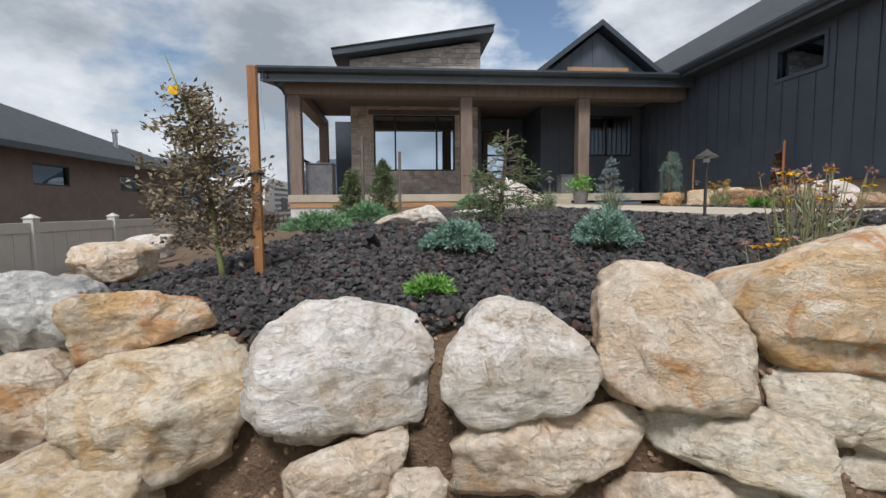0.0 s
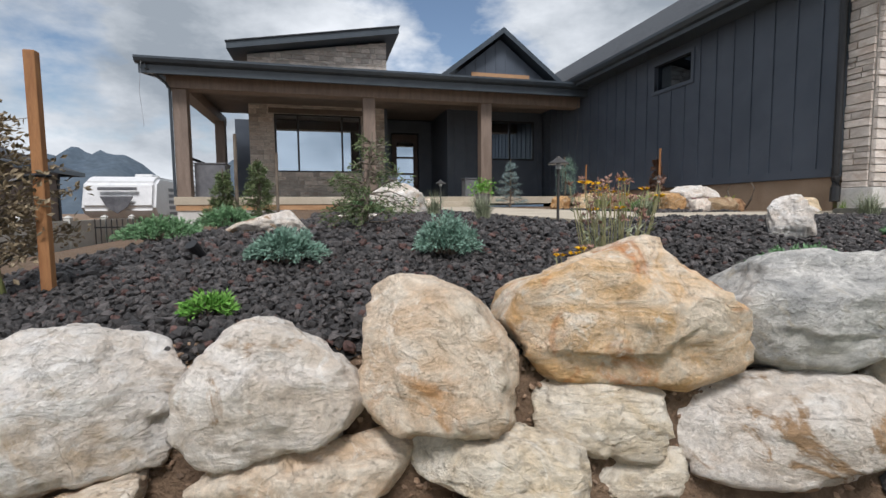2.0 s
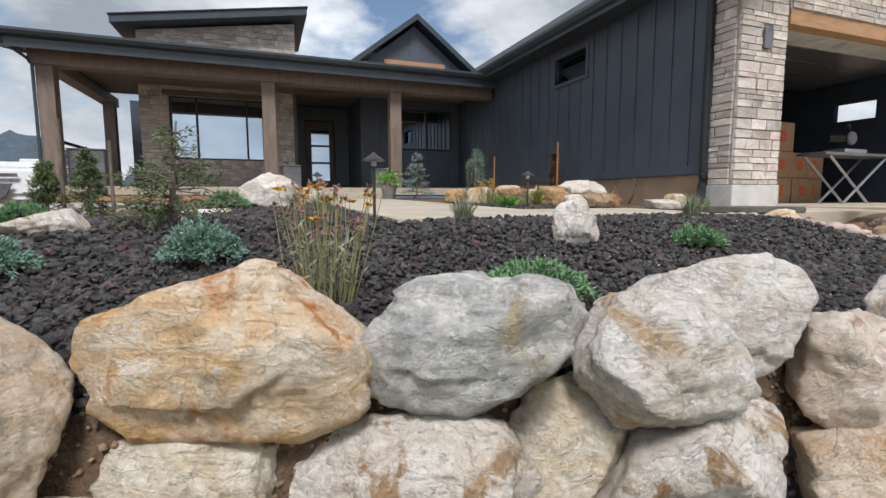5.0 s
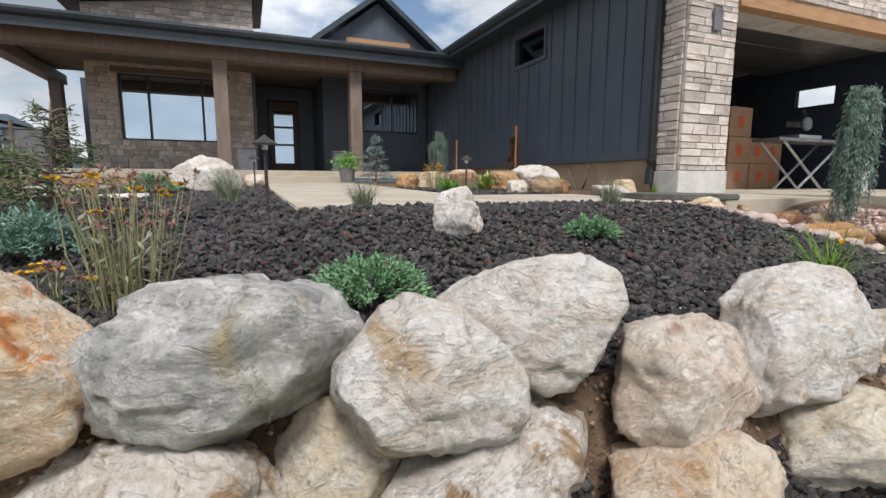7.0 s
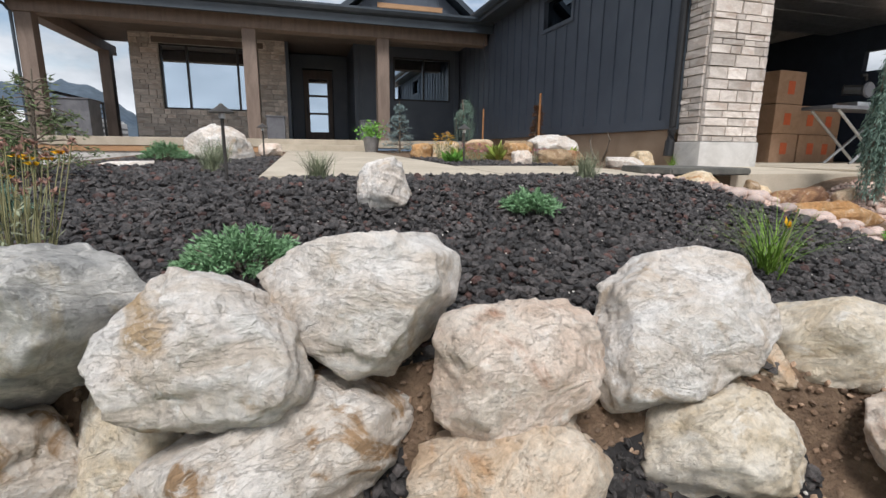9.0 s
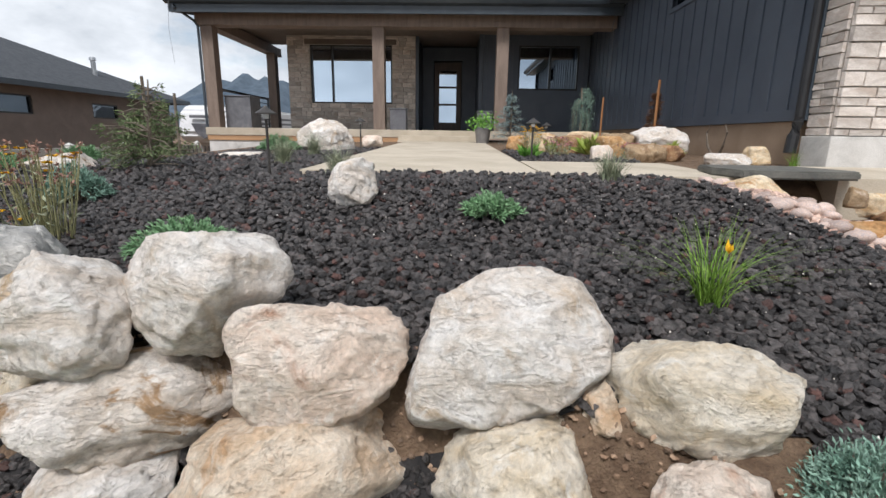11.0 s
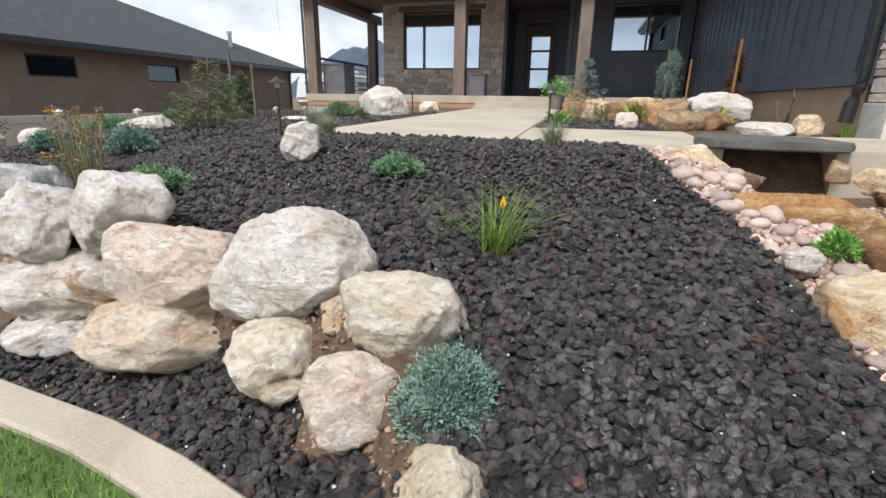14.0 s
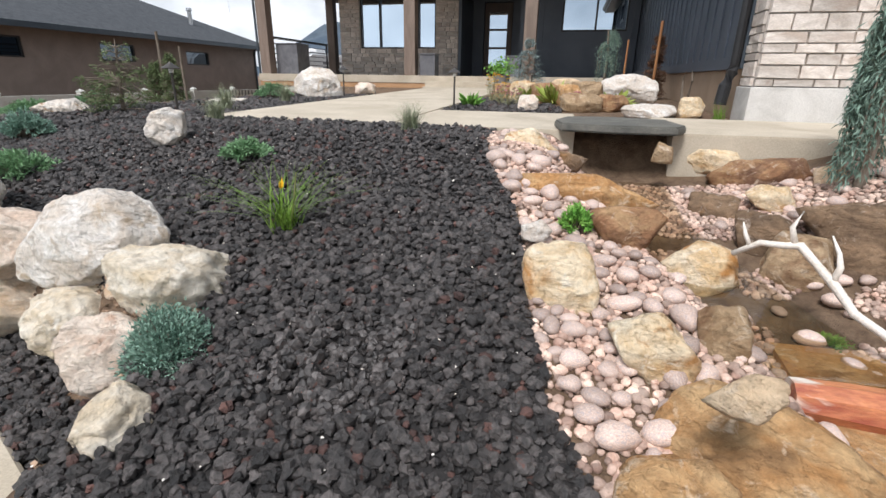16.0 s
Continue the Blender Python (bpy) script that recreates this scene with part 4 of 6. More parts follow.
# ---- neighbour's house, fences, trailer, hills ----
nb = thing("neighbour_house", "single-storey brown stucco house with dark hip roof", "house", at=(-14, 16, 0))
NX = -10.0
nwins = [(10.0, 2.26, 11.45, 2.87), (14.08, 2.26, 15.55, 2.87), (18.2, 2.24, 19.62, 2.80), (5.8, 2.26, 7.3, 2.87)]
nwall = part("wall", wall_with_holes(2, 23.2, -1.0, 3.3, nwins, "x", NX - 0.2, NX), M_STUCCO, nb)
part("wall", box(-22, 23.0, -1.0, NX - 0.205, 23.2, 3.3), M_STUCCO, nb)
for a in nwins:
    w = part("window", box(NX - 0.1, a[0], a[1], NX - 0.09, a[2], a[3]), M_GLASS_N, nb)
    for b in ((a[0], a[1], a[2], a[1] + 0.05), (a[0], a[3] - 0.05, a[2], a[3]), (a[0], a[1] + 0.05, a[0] + 0.05, a[3] - 0.05), (a[2] - 0.05, a[1] + 0.05, a[2], a[3] - 0.05)):
        part("frame", box(NX - 0.085, b[0], b[1], NX - 0.03, b[2], b[3]), M_BLACK, w)
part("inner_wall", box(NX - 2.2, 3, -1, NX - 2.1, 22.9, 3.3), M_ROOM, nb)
rv = [(-9.4, 1.0, 3.25), (-9.4, 24.0, 3.25), (-23, 24.0, 3.25), (-23, 1.0, 3.25), (-16, 8.5, 6.2), (-16, 17.0, 6.2)]
part("roof", raw_mesh("roof", rv, [(0, 1, 5, 4), (1, 2, 5), (2, 3, 4, 5), (3, 0, 4), (3, 2, 1, 0)]), M_SHINGLE, nb)
part("fascia", box(-9.42, 1.0, 3.08, -9.36, 24.02, 3.26, 0.01), M_FASCIA, nb)
part("fascia", box(-22, 23.96, 3.08, -9.43, 24.02, 3.26, 0.01), M_FASCIA, nb)
part("downspout", tube([(-9.9, 23.05, 3.1), (-9.95, 23.05, 2.8), (-9.95, 23.05, 0)], 0.05, 8), M_FASCIA, nb)
part("vent_pipe", tube([(-11.2, 20.2, 3.6), (-11.2, 20.2, 4.6)], 0.09, 14), M_STEEL, nb)
part("vent_cap", tube([(-11.2, 20.2, 4.62), (-11.2, 20.2, 4.74)], [0.13, 0.11], 14), M_STEEL, nb)

fence = thing("vinyl_fence", "pale vinyl privacy fence along the lot line", "fence", at=(-5, 8, 0))
ys_ = list(np.arange(-6.0, 17.0, 1.85))
for y0 in ys_:
    part("post", box(-5.065, y0 - 0.065, -1.0, -4.935, y0 + 0.065, 1.42, 0.006), M_VINYL, fence)
    part("cap", raw_mesh("cap", [(-5.08, y0 - 0.08, 1.42), (-4.92, y0 - 0.08, 1.42), (-4.92, y0 + 0.08, 1.42), (-5.08, y0 + 0.08, 1.42), (-5, y0, 1.48)], [(0, 1, 4), (1, 2, 4), (2, 3, 4), (3, 0, 4), (3, 2, 1, 0)]), M_VINYL, fence)
for y0 in ys_[:-1]:
    part("rail", box(-5.03, y0 + 0.07, 1.22, -4.97, y0 + 1.78, 1.36, 0.004), M_VINYL, fence)
    for k in range(6):
        a = y0 + 0.07 + k * 0.285
        part("panel", box(-5.015, a + 0.003, -1.0, -4.985, a + 0.282, 1.218), M_VINYL, fence)
mf = thing("metal_fence", "black metal picket fence panel beside the porch", "fence", at=(-4, 13.6, 0))
for k in range(17):
    part("picket", box(-4.93 + k * 0.12, 13.59, -0.2, -4.91 + k * 0.12, 13.61, 1.38), M_BLACK, mf)
for zz in (0.1, 1.15):
    part("rail", box(-4.95, 13.612, zz, -2.95, 13.64, zz + 0.035), M_BLACK, mf)

tr = thing("travel_trailer", "white and grey fifth-wheel travel trailer parked behind the fence", "trailer", at=(-7, 22, 0))
bm = prism([(20.9, 1.35), (20.6, 1.7), (20.9, 2.7), (21.4, 2.95), (29, 2.95), (29, 0.2), (22.5, 0.2), (22.3, 1.3)], "x", -8.2, -5.7)
bmesh.ops.bevel(bm, geom=bm.edges[:], offset=0.12, segments=3, affect="EDGES")
part("body", bm, M_WHITE, tr, "white trailer shell")
for k in range(7):
    part("stripe", prism([(22.4, 0.9 + k * 0.25), (28.9, 1.0 + k * 0.25), (28.9, 1.10 + k * 0.25), (22.4, 1.04 + k * 0.25)], "x", -5.695, -5.685), M_GREY, tr, "dark swoosh stripe")
part("emblem", prism([(-7.5, 2.15), (-6.4, 2.15), (-6.6, 1.75), (-6.95, 1.5), (-7.3, 1.75)], "y", 20.50, 20.56), M_GREY, tr, "dark winged emblem")
part("name_bar", box(-7.6, 20.60, 2.38, -6.3, 20.68, 2.50), M_GREY, tr)
part("air_conditioner", box(-7.3, 23.5, 2.95, -6.6, 24.5, 3.2, 0.06), M_WHITE, tr)
part("window", box(-5.69, 23.6, 1.5, -5.675, 24.8, 2.1, 0.01), M_BLACK, tr)


def hills(name, dist, height, seed, x0, x1):
    r2 = np.random.default_rng(seed)
    off = Vector(r2.uniform(-50, 50, 3))
    n, v, f = 160, [], []
    for i in range(n):
        x = x0 + (x1 - x0) * i / (n - 1)
        top = height * (0.55 + 0.9 * noise.fractal(Vector((x * 0.0016, 0, 0)) + off, 0.9, 2.0, 6))
        for k in range(7):
            u = k / 6
            jit = noise.fractal(Vector((x * 0.006, u * 3, 1)) + off, 0.8, 2, 4) * 60
            v.append((x, dist + u * 700 + jit, -20 + (top + 20) * u ** 0.8))
    for i in range(n - 1):
        f += [(i * 7 + k, (i + 1) * 7 + k, (i + 1) * 7 + k + 1, i * 7 + k + 1) for k in range(6)]
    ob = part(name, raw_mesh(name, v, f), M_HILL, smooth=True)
    return tagged(ob, "hazy blue mountain ridge on the horizon", "hills", kind="structure")


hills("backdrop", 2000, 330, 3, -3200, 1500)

# ---- the boulder wall ----
boulder(-1.45, 2.01, 1.10, 0.46, 0.33, 0.31, -5, 'grey', cuts=((45, 1.15), (135, 1.2)))
boulder(-1.00, 1.91, 1.07, 0.53, 0.34, 0.27, 28, 'orange', cuts=((194, 1.04), (290, 0.66), (16, 0.86), (61, 0.81), (78, 0.83), (140, 1.19),), tilt=-12, flare=0.08)
boulder(-0.86, 1.75, 0.78, 0.66, 0.43, 0.52, 27, 'yellow', cuts=((184, 0.97), (212, 0.86), (246, 0.95), (287, 0.93), (343, 0.83), (346, 0.84), (29, 1.13), (73, 1.03), (100, 0.94), (138, 1.03),), tilt=-20, flare=0.10)
boulder(-0.21, 1.69, 0.94, 0.66, 0.41, 0.48, 12, 'white', cuts=((204, 1.10), (246, 1.06), (273, 0.98), (274, 0.98), (338, 1.06), (352, 0.98), (13, 0.99), (57, 1.06), (79, 0.96), (131, 1.02), (159, 1.01), (175, 0.96),), tilt=-19, flare=0.12)
boulder(0.38, 1.51, 0.99, 0.52, 0.34, 0.43, -9, 'spot', cuts=((188, 1.02), (215, 1.05), (228, 1.08), (284, 0.85), (327, 0.96), (35, 0.87), (55, 0.87), (69, 0.87), (109, 1.00), (147, 0.86), (166, 0.91),), tilt=-19, flare=0.11)
boulder(0.89, 1.48, 1.07, 0.49, 0.32, 0.49, -28, 'tan', cuts=((183, 0.97), (233, 1.11), (252, 1.03), (275, 0.98), (309, 1.20), (4, 0.94), (37, 0.80), (38, 0.80), (68, 0.85), (85, 0.94), (122, 1.17), (161, 1.13),), tilt=-15, flare=0.10)
boulder(1.52, 1.48, 1.18, 0.79, 0.48, 0.48, -24, 'orange', cuts=((210, 1.02), (211, 1.02), (300, 1.15), (34, 0.84), (35, 0.85), (78, 1.01), (122, 0.75), (138, 0.85), (163, 0.95),), tilt=-13, flare=0.15)
boulder(-1.39, 1.87, 0.79, 0.36, 0.26, 0.38, -5, 'tan')
boulder(0.47, 1.51, 0.70, 0.64, 0.40, 0.32, -12, 'tan', cuts=((190, 1.09), (275, 0.92), (319, 0.75), (338, 0.82), (31, 1.22), (114, 0.57), (143, 0.76),), tilt=-29, flare=0.12)
boulder(1.03, 1.39, 0.75, 0.58, 0.34, 0.24, -34, 'cream', cuts=((215, 0.87), (241, 0.82), (4, 0.98), (59, 1.02), (118, 0.73), (172, 0.98),), tilt=-25, flare=0.10)
boulder(1.40, 1.39, 0.84, 0.45, 0.25, 0.27, -21, 'cream', cuts=((186, 0.94), (256, 0.82), (294, 1.16), (353, 1.01), (53, 1.14), (89, 0.98), (163, 1.13),), tilt=-26, flare=0.08)
boulder(-0.18, 1.50, 0.66, 0.43, 0.25, 0.23, 14, 'tan', cuts=((190, 0.99), (248, 0.76), (341, 0.77), (351, 0.83), (105, 0.70), (110, 0.67), (156, 0.89),), tilt=-29, flare=0.07)
boulder(-1.10, 1.58, 0.57, 0.56, 0.39, 0.28, -5, 'yellow')
boulder(0.04, 1.36, 0.63, 0.18, 0.13, 0.15, -5, 'tan')
boulder(0.91, 1.37, 0.55, 0.56, 0.34, 0.23, -29, 'tan', cuts=((190, 0.99), (298, 0.50), (13, 0.97), (59, 1.10), (114, 0.71), (149, 0.83),), tilt=-32, flare=0.09)
boulder(1.50, 1.35, 0.66, 0.35, 0.16, 0.19, -24, 'cream', cuts=((190, 1.05), (281, 0.81), (350, 0.93), (10, 1.04), (118, 0.48), (137, 0.49),), tilt=-34, flare=0.05)
boulder(2.21, 1.31, 1.16, 0.68, 0.56, 0.43, -31, 'grey', cuts=((188, 1.02), (240, 1.11), (279, 0.92), (308, 0.77), (330, 0.80), (347, 0.90), (15, 1.06), (72, 1.08), (98, 0.93), (131, 0.94), (160, 0.87),), tilt=-16, flare=0.18)
boulder(2.00, 1.31, 0.76, 0.77, 0.52, 0.43, -42, 'spot', cuts=((196, 0.88), (199, 0.88), (287, 0.79), (310, 0.73), (310, 0.73), (349, 0.95), (16, 1.00), (91, 0.98), (108, 0.88), (134, 0.91),), tilt=-24, flare=0.14)
boulder(2.47, 1.19, 0.87, 0.37, 0.22, 0.44, -43, 'cream', cuts=((221, 0.94), (277, 0.95), (331, 0.87), (351, 0.92), (45, 1.01), (104, 0.87), (118, 0.76), (139, 0.76),), tilt=-26, flare=0.06)
boulder(2.70, 1.03, 1.15, 0.49, 0.30, 0.40, -12, 'white', cuts=((208, 0.95), (212, 0.95), (249, 0.98), (290, 1.03), (322, 1.08), (344, 1.03), (21, 0.84), (40, 0.76), (65, 0.82), (97, 1.02), (148, 0.93), (171, 0.97),), tilt=-24, flare=0.12)
boulder(3.07, 1.17, 1.20, 0.56, 0.36, 0.42, -26, 'white', cuts=((218, 0.61), (232, 0.71), (287, 0.99), (336, 0.80), (356, 0.95), (52, 1.20), (94, 0.95), (107, 0.84), (133, 0.91),), tilt=-18, flare=0.12)
boulder(2.88, 1.07, 0.81, 0.74, 0.52, 0.38, 34, 'spot', cuts=((187, 0.95), (205, 0.83), (233, 0.88), (261, 0.93), (297, 1.04), (330, 1.06), (357, 0.96), (61, 1.18), (94, 0.95), (108, 0.90), (163, 1.06),), tilt=-26, flare=0.13)
boulder(3.58, 1.03, 1.01, 0.57, 0.36, 0.40, 17, 'pink', cuts=((213, 1.08), (238, 1.12), (280, 0.90), (307, 0.83), (332, 0.85), (347, 0.90), (29, 1.02), (85, 0.92), (157, 1.23),), tilt=-27, flare=0.11)
boulder(4.15, 1.03, 1.08, 0.63, 0.32, 0.52, -7, 'white', cuts=((204, 1.22), (261, 1.07), (277, 0.93), (300, 0.83), (318, 0.84), (354, 0.97), (29, 1.01), (73, 1.01), (103, 0.94), (126, 0.85), (168, 0.82),), tilt=-25, flare=0.13)
boulder(3.53, 0.96, 0.70, 0.72, 0.52, 0.40, 47, 'tan', cuts=((203, 0.85), (236, 0.79), (269, 0.98), (347, 0.99), (24, 0.89), (64, 0.71), (118, 1.08), (156, 0.98),), tilt=-25, flare=0.10)
boulder(4.18, 0.87, 0.73, 0.40, 0.52, 0.36, 34, 'cream', cuts=((203, 0.87), (233, 0.84), (305, 0.78), (310, 0.78), (350, 0.92), (26, 1.07), (115, 1.03), (162, 0.99),), tilt=-29, flare=0.12)
boulder(4.71, 0.97, 0.94, 0.51, 0.68, 0.36, 19, 'cream', cuts=((186, 0.92), (212, 0.89), (230, 0.91), (277, 0.96), (12, 0.80), (21, 0.79), (71, 0.92), (134, 1.22),), tilt=-27, flare=0.18)
boulder(4.42, 0.90, 0.95, 0.10, 0.09, 0.17, 27, 'tan', cuts=((186, 0.94), (256, 0.89), (317, 0.92), (22, 0.82), (107, 0.82),), tilt=-26, flare=0.02)
boulder(4.64, 0.61, 0.81, 0.35, 0.19, 0.32, 28, 'pink', cuts=((197, 0.89), (243, 1.01), (290, 0.86), (335, 0.90), (14, 0.97), (54, 0.89), (87, 0.97), (136, 1.07), (158, 1.01),), tilt=-35, flare=0.06)
boulder(5.03, 0.28, 0.83, 0.22, 0.22, 0.23, 54, 'cream', cuts=((189, 0.99), (233, 0.97), (298, 0.75), (355, 0.97), (48, 0.95), (118, 0.74), (143, 0.78),), tilt=-33, flare=0.06)
boulder(2.90, 0.90, 0.64, 0.42, 0.30, 0.24, 57, 'white', cuts=((195, 0.90), (221, 0.84), (286, 0.89), (332, 0.81), (54, 0.71), (75, 0.81), (151, 0.99),), tilt=-21, flare=0.05)
boulder(-2.16, 3.73, 1.13, 0.56, 0.41, 0.28, -5, 'tan', group='accent boulders', where='resting on the lava rock')
boulder(-2.27, 4.52, 1.18, 0.37, 0.27, 0.23, -5, 'white', group='accent boulders', where='resting on the lava rock')
boulder(0.10, 4.17, 1.42, 0.66, 0.42, 0.24, 11, 'spot', cuts=((199, 1.13), (275, 0.92), (318, 0.98), (18, 0.84), (127, 0.47), (150, 0.59),), tilt=-1, flare=0.05, group='accent boulders', where='resting on the lava rock')
boulder(3.38, 2.39, 1.46, 0.27, 0.24, 0.29, 32, 'white', cuts=((206, 0.98), (276, 0.93), (325, 0.94), (66, 1.07), (107, 0.84), (150, 0.77),), tilt=-5, flare=0.03, group='accent boulders', where='resting on the lava rock')
boulder(1.75, 7.77, 1.71, 0.90, 0.56, 0.57, -22, 'white', cuts=((50, .9), (130, .85), (150, 1.0), (30, 1.0)), group='accent boulders', where='resting on the lava rock')
boulder(7.14, 7.39, 1.70, 0.78, 0.56, 0.46, 8, 'white', cuts=((50, .95), (130, .9)), group='accent boulders', where='resting on the lava rock')
boulder(6.33, 1.25, 1.04, 0.33, 0.24, 0.36, -1, 'gold', cuts=((200, 0.93), (273, 0.97), (298, 0.94), (17, 0.80), (32, 0.87), (97, 0.94), (113, 1.03),), tilt=-23, flare=0.06, group='stream rocks', where='beside the dry stream', name='rock', level=4)
boulder(7.03, 2.10, 0.84, 0.49, 0.31, 0.37, -15, 'gold', cuts=((211, 1.09), (274, 0.96), (319, 0.90), (11, 0.94), (69, 0.98), (142, 0.51),), tilt=-20, flare=0.05, group='stream rocks', where='beside the dry stream', name='rock', level=4)
boulder(6.64, 0.94, 0.96, 0.33, 0.24, 0.26, -14, 'gold', cuts=((212, 0.64), (230, 0.65), (299, 0.96), (39, 0.72), (119, 0.82),), tilt=-29, flare=0.07, group='stream rocks', where='beside the dry stream', name='rock', level=4)
boulder(6.90, 1.07, 0.96, 0.20, 0.17, 0.28, -20, 'brown', cuts=((201, 0.70), (243, 0.63), (300, 1.15), (7, 0.89), (34, 0.91), (104, 0.87),), tilt=-25, flare=0.04, group='stream rocks', where='beside the dry stream', name='rock', level=4)
boulder(6.74, 0.42, 1.16, 0.16, 0.11, 0.11, -23, 'sand', cuts=((253, 1.01), (281, 0.95), (338, 0.79), (11, 1.05), (149, 0.48),), tilt=-31, flare=0.04, group='stream rocks', where='beside the dry stream', name='rock', level=4)
boulder(6.89, 0.60, 0.80, 0.57, 0.36, 0.46, -29, 'ochre', cuts=((224, 0.82), (309, 0.67), (10, 0.98), (61, 0.88), (84, 0.95), (133, 1.03), (170, 0.96),), tilt=-34, flare=0.11, group='stream rocks', where='beside the dry stream', name='rock', level=4)
boulder(6.64, 0.43, 0.82, 0.29, 0.23, 0.25, -19, 'ochre', cuts=((193, 1.01), (299, 0.48), (352, 0.92), (52, 1.04), (114, 0.74), (157, 0.86),), tilt=-42, flare=0.08, group='stream rocks', where='beside the dry stream', name='rock', level=4)
boulder(6.42, 2.17, 1.23, 0.90, 0.20, 0.20, -3, 'ochre', cuts=((207, 0.75), (244, 0.84), (295, 0.97), (28, 0.61), (97, 0.97), (157, 1.04),), tilt=-12, flare=0.04, group='stream rocks', where='beside the dry stream', name='rock', level=4)
boulder(6.61, 1.75, 1.11, 0.37, 0.27, 0.30, -8, 'rust', cuts=((207, 0.58), (247, 0.83), (335, 0.62), (45, 1.19), (94, 0.95), (130, 1.16),), tilt=-17, flare=0.05, group='stream rocks', where='beside the dry stream', name='rock', level=4)
boulder(6.03, 2.94, 1.35, 0.45, 0.30, 0.30, 4, 'gold', cuts=((207, 0.98), (274, 0.96), (351, 1.00), (39, 0.73), (106, 0.93), (161, 0.88),), tilt=-8, flare=0.04, group='stream rocks', where='beside the dry stream', name='rock', level=4)
boulder(6.35, 2.95, 1.28, 0.22, 0.14, 0.15, -1, 'dark', cuts=((184, 0.93), (263, 0.94), (336, 0.77), (72, 0.65),), tilt=-8, flare=0.02, group='stream rocks', where='beside the dry stream', name='rock', level=4)
boulder(5.91, 2.57, 1.32, 0.20, 0.13, 0.12, 7, 'white', cuts=((203, 0.83), (268, 0.97), (348, 1.03), (43, 0.55), (133, 0.85),), tilt=-9, flare=0.02, group='stream rocks', where='beside the dry stream', name='rock', level=4)
boulder(5.69, 2.83, 1.38, 0.15, 0.11, 0.07, 10, 'gold', cuts=((204, 1.00), (273, 0.97), (340, 0.86), (53, 0.79), (141, 0.65),), tilt=-7, flare=0.01, group='stream rocks', where='beside the dry stream', name='rock', level=4)
boulder(6.20, 1.56, 1.16, 0.15, 0.11, 0.11, 2, 'white', cuts=((184, 0.97), (261, 0.93), (330, 0.81), (41, 0.83), (116, 0.80),), tilt=-17, flare=0.02, group='stream rocks', where='beside the dry stream', name='rock', level=4)
boulder(7.32, 2.92, 0.99, 0.32, 0.22, 0.23, -16, 'dark', cuts=((217, 0.83), (268, 0.96), (2, 0.97),), tilt=-13, flare=0.03, group='stream rocks', where='beside the dry stream', name='rock', level=4)
boulder(7.75, 3.50, 1.16, 0.69, 0.28, 0.32, -20, 'rust', cuts=((202, 1.01), (280, 0.86), (335, 0.79), (17, 1.04), (108, 0.72), (148, 0.73),), tilt=-9, flare=0.03, group='stream rocks', where='beside the dry stream', name='rock', level=4)
boulder(7.46, 3.74, 1.21, 0.45, 0.24, 0.25, -15, 'gold', cuts=((193, 1.04), (280, 0.83), (317, 0.58), (19, 1.02), (103, 0.82), (154, 0.78),), tilt=-8, flare=0.03, group='stream rocks', where='beside the dry stream', name='rock', level=4)
boulder(8.10, 3.22, 1.23, 0.20, 0.16, 0.19, -25, 'sand', cuts=((192, 0.89), (285, 0.78), (16, 0.82), (111, 0.73),), tilt=-8, flare=0.02, group='stream rocks', where='beside the dry stream', name='rock', level=4)
boulder(7.66, 2.94, 1.08, 0.31, 0.21, 0.22, -21, 'gold', cuts=((216, 0.58), (250, 0.62), (20, 0.87), (94, 0.96), (139, 1.02),), tilt=-11, flare=0.03, group='stream rocks', where='beside the dry stream', name='rock', level=4)
boulder(7.50, 2.47, 0.94, 0.37, 0.29, 0.34, -22, 'dark', cuts=((195, 0.70), (304, 0.57), (317, 0.61), (31, 0.95), (86, 0.93),), tilt=-15, flare=0.04, group='stream rocks', where='beside the dry stream', name='rock', level=4)
boulder(7.55, 2.19, 0.84, 0.38, 0.32, 0.44, -24, 'brown', cuts=((277, 0.89), (326, 0.74), (18, 1.00), (165, 0.70),), tilt=-17, flare=0.05, group='stream rocks', where='beside the dry stream', name='rock', level=4)
boulder(7.94, 2.37, 0.96, 0.66, 0.42, 0.55, -29, 'dark', cuts=((216, 0.43), (219, 0.39), (232, 0.45), (292, 1.14), (12, 0.81), (62, 0.95), (107, 0.91),), tilt=-13, flare=0.06, group='stream rocks', where='beside the dry stream', name='rock', level=4)
boulder(7.02, 3.32, 1.32, 0.16, 0.11, 0.17, -10, 'brown', cuts=((264, 0.90), (9, 0.82), (72, 0.78), (166, 0.77),), tilt=-7, flare=0.01, group='stream rocks', where='beside the dry stream', name='rock', level=4)

# ---- water in the stream ----
ys_ = np.arange(-1.0, 3.5, 0.1)
v, f = [], []
for i, y in enumerate(ys_):
    for o in (-0.30, -0.1, 0.1, 0.30):
        v.append((float(stream_x(y)) + o, y, float(stream_z(y)) + 0.05 + 0.045 * (y < 1.3)))
for i in range(len(ys_) - 1):
    f += [(i * 4 + k, i * 4 + k + 1, i * 4 + k + 5, i * 4 + k + 4) for k in range(3)]
tagged(part("stream_water", raw_mesh("stream_water", v, f), M_WATER, smooth=True), "clear shallow water trickling over ochre stone", "water", kind="structure")
bm = prism([(7.55, -1), (8.6, -1), (8.5, 0.9), (8.2, 1.65), (7.25, 1.6), (7.2, 0.8)], "z", 0.4, 0.725)
bmesh.ops.bevel(bm, geom=bm.edges[:], offset=0.03, segments=2, affect="EDGES")
tagged(part("stream_bed_slab", bm, ROCK["ochre"]), "flat ochre stone slab forming the stream bed", "stone slab", "stream rocks")

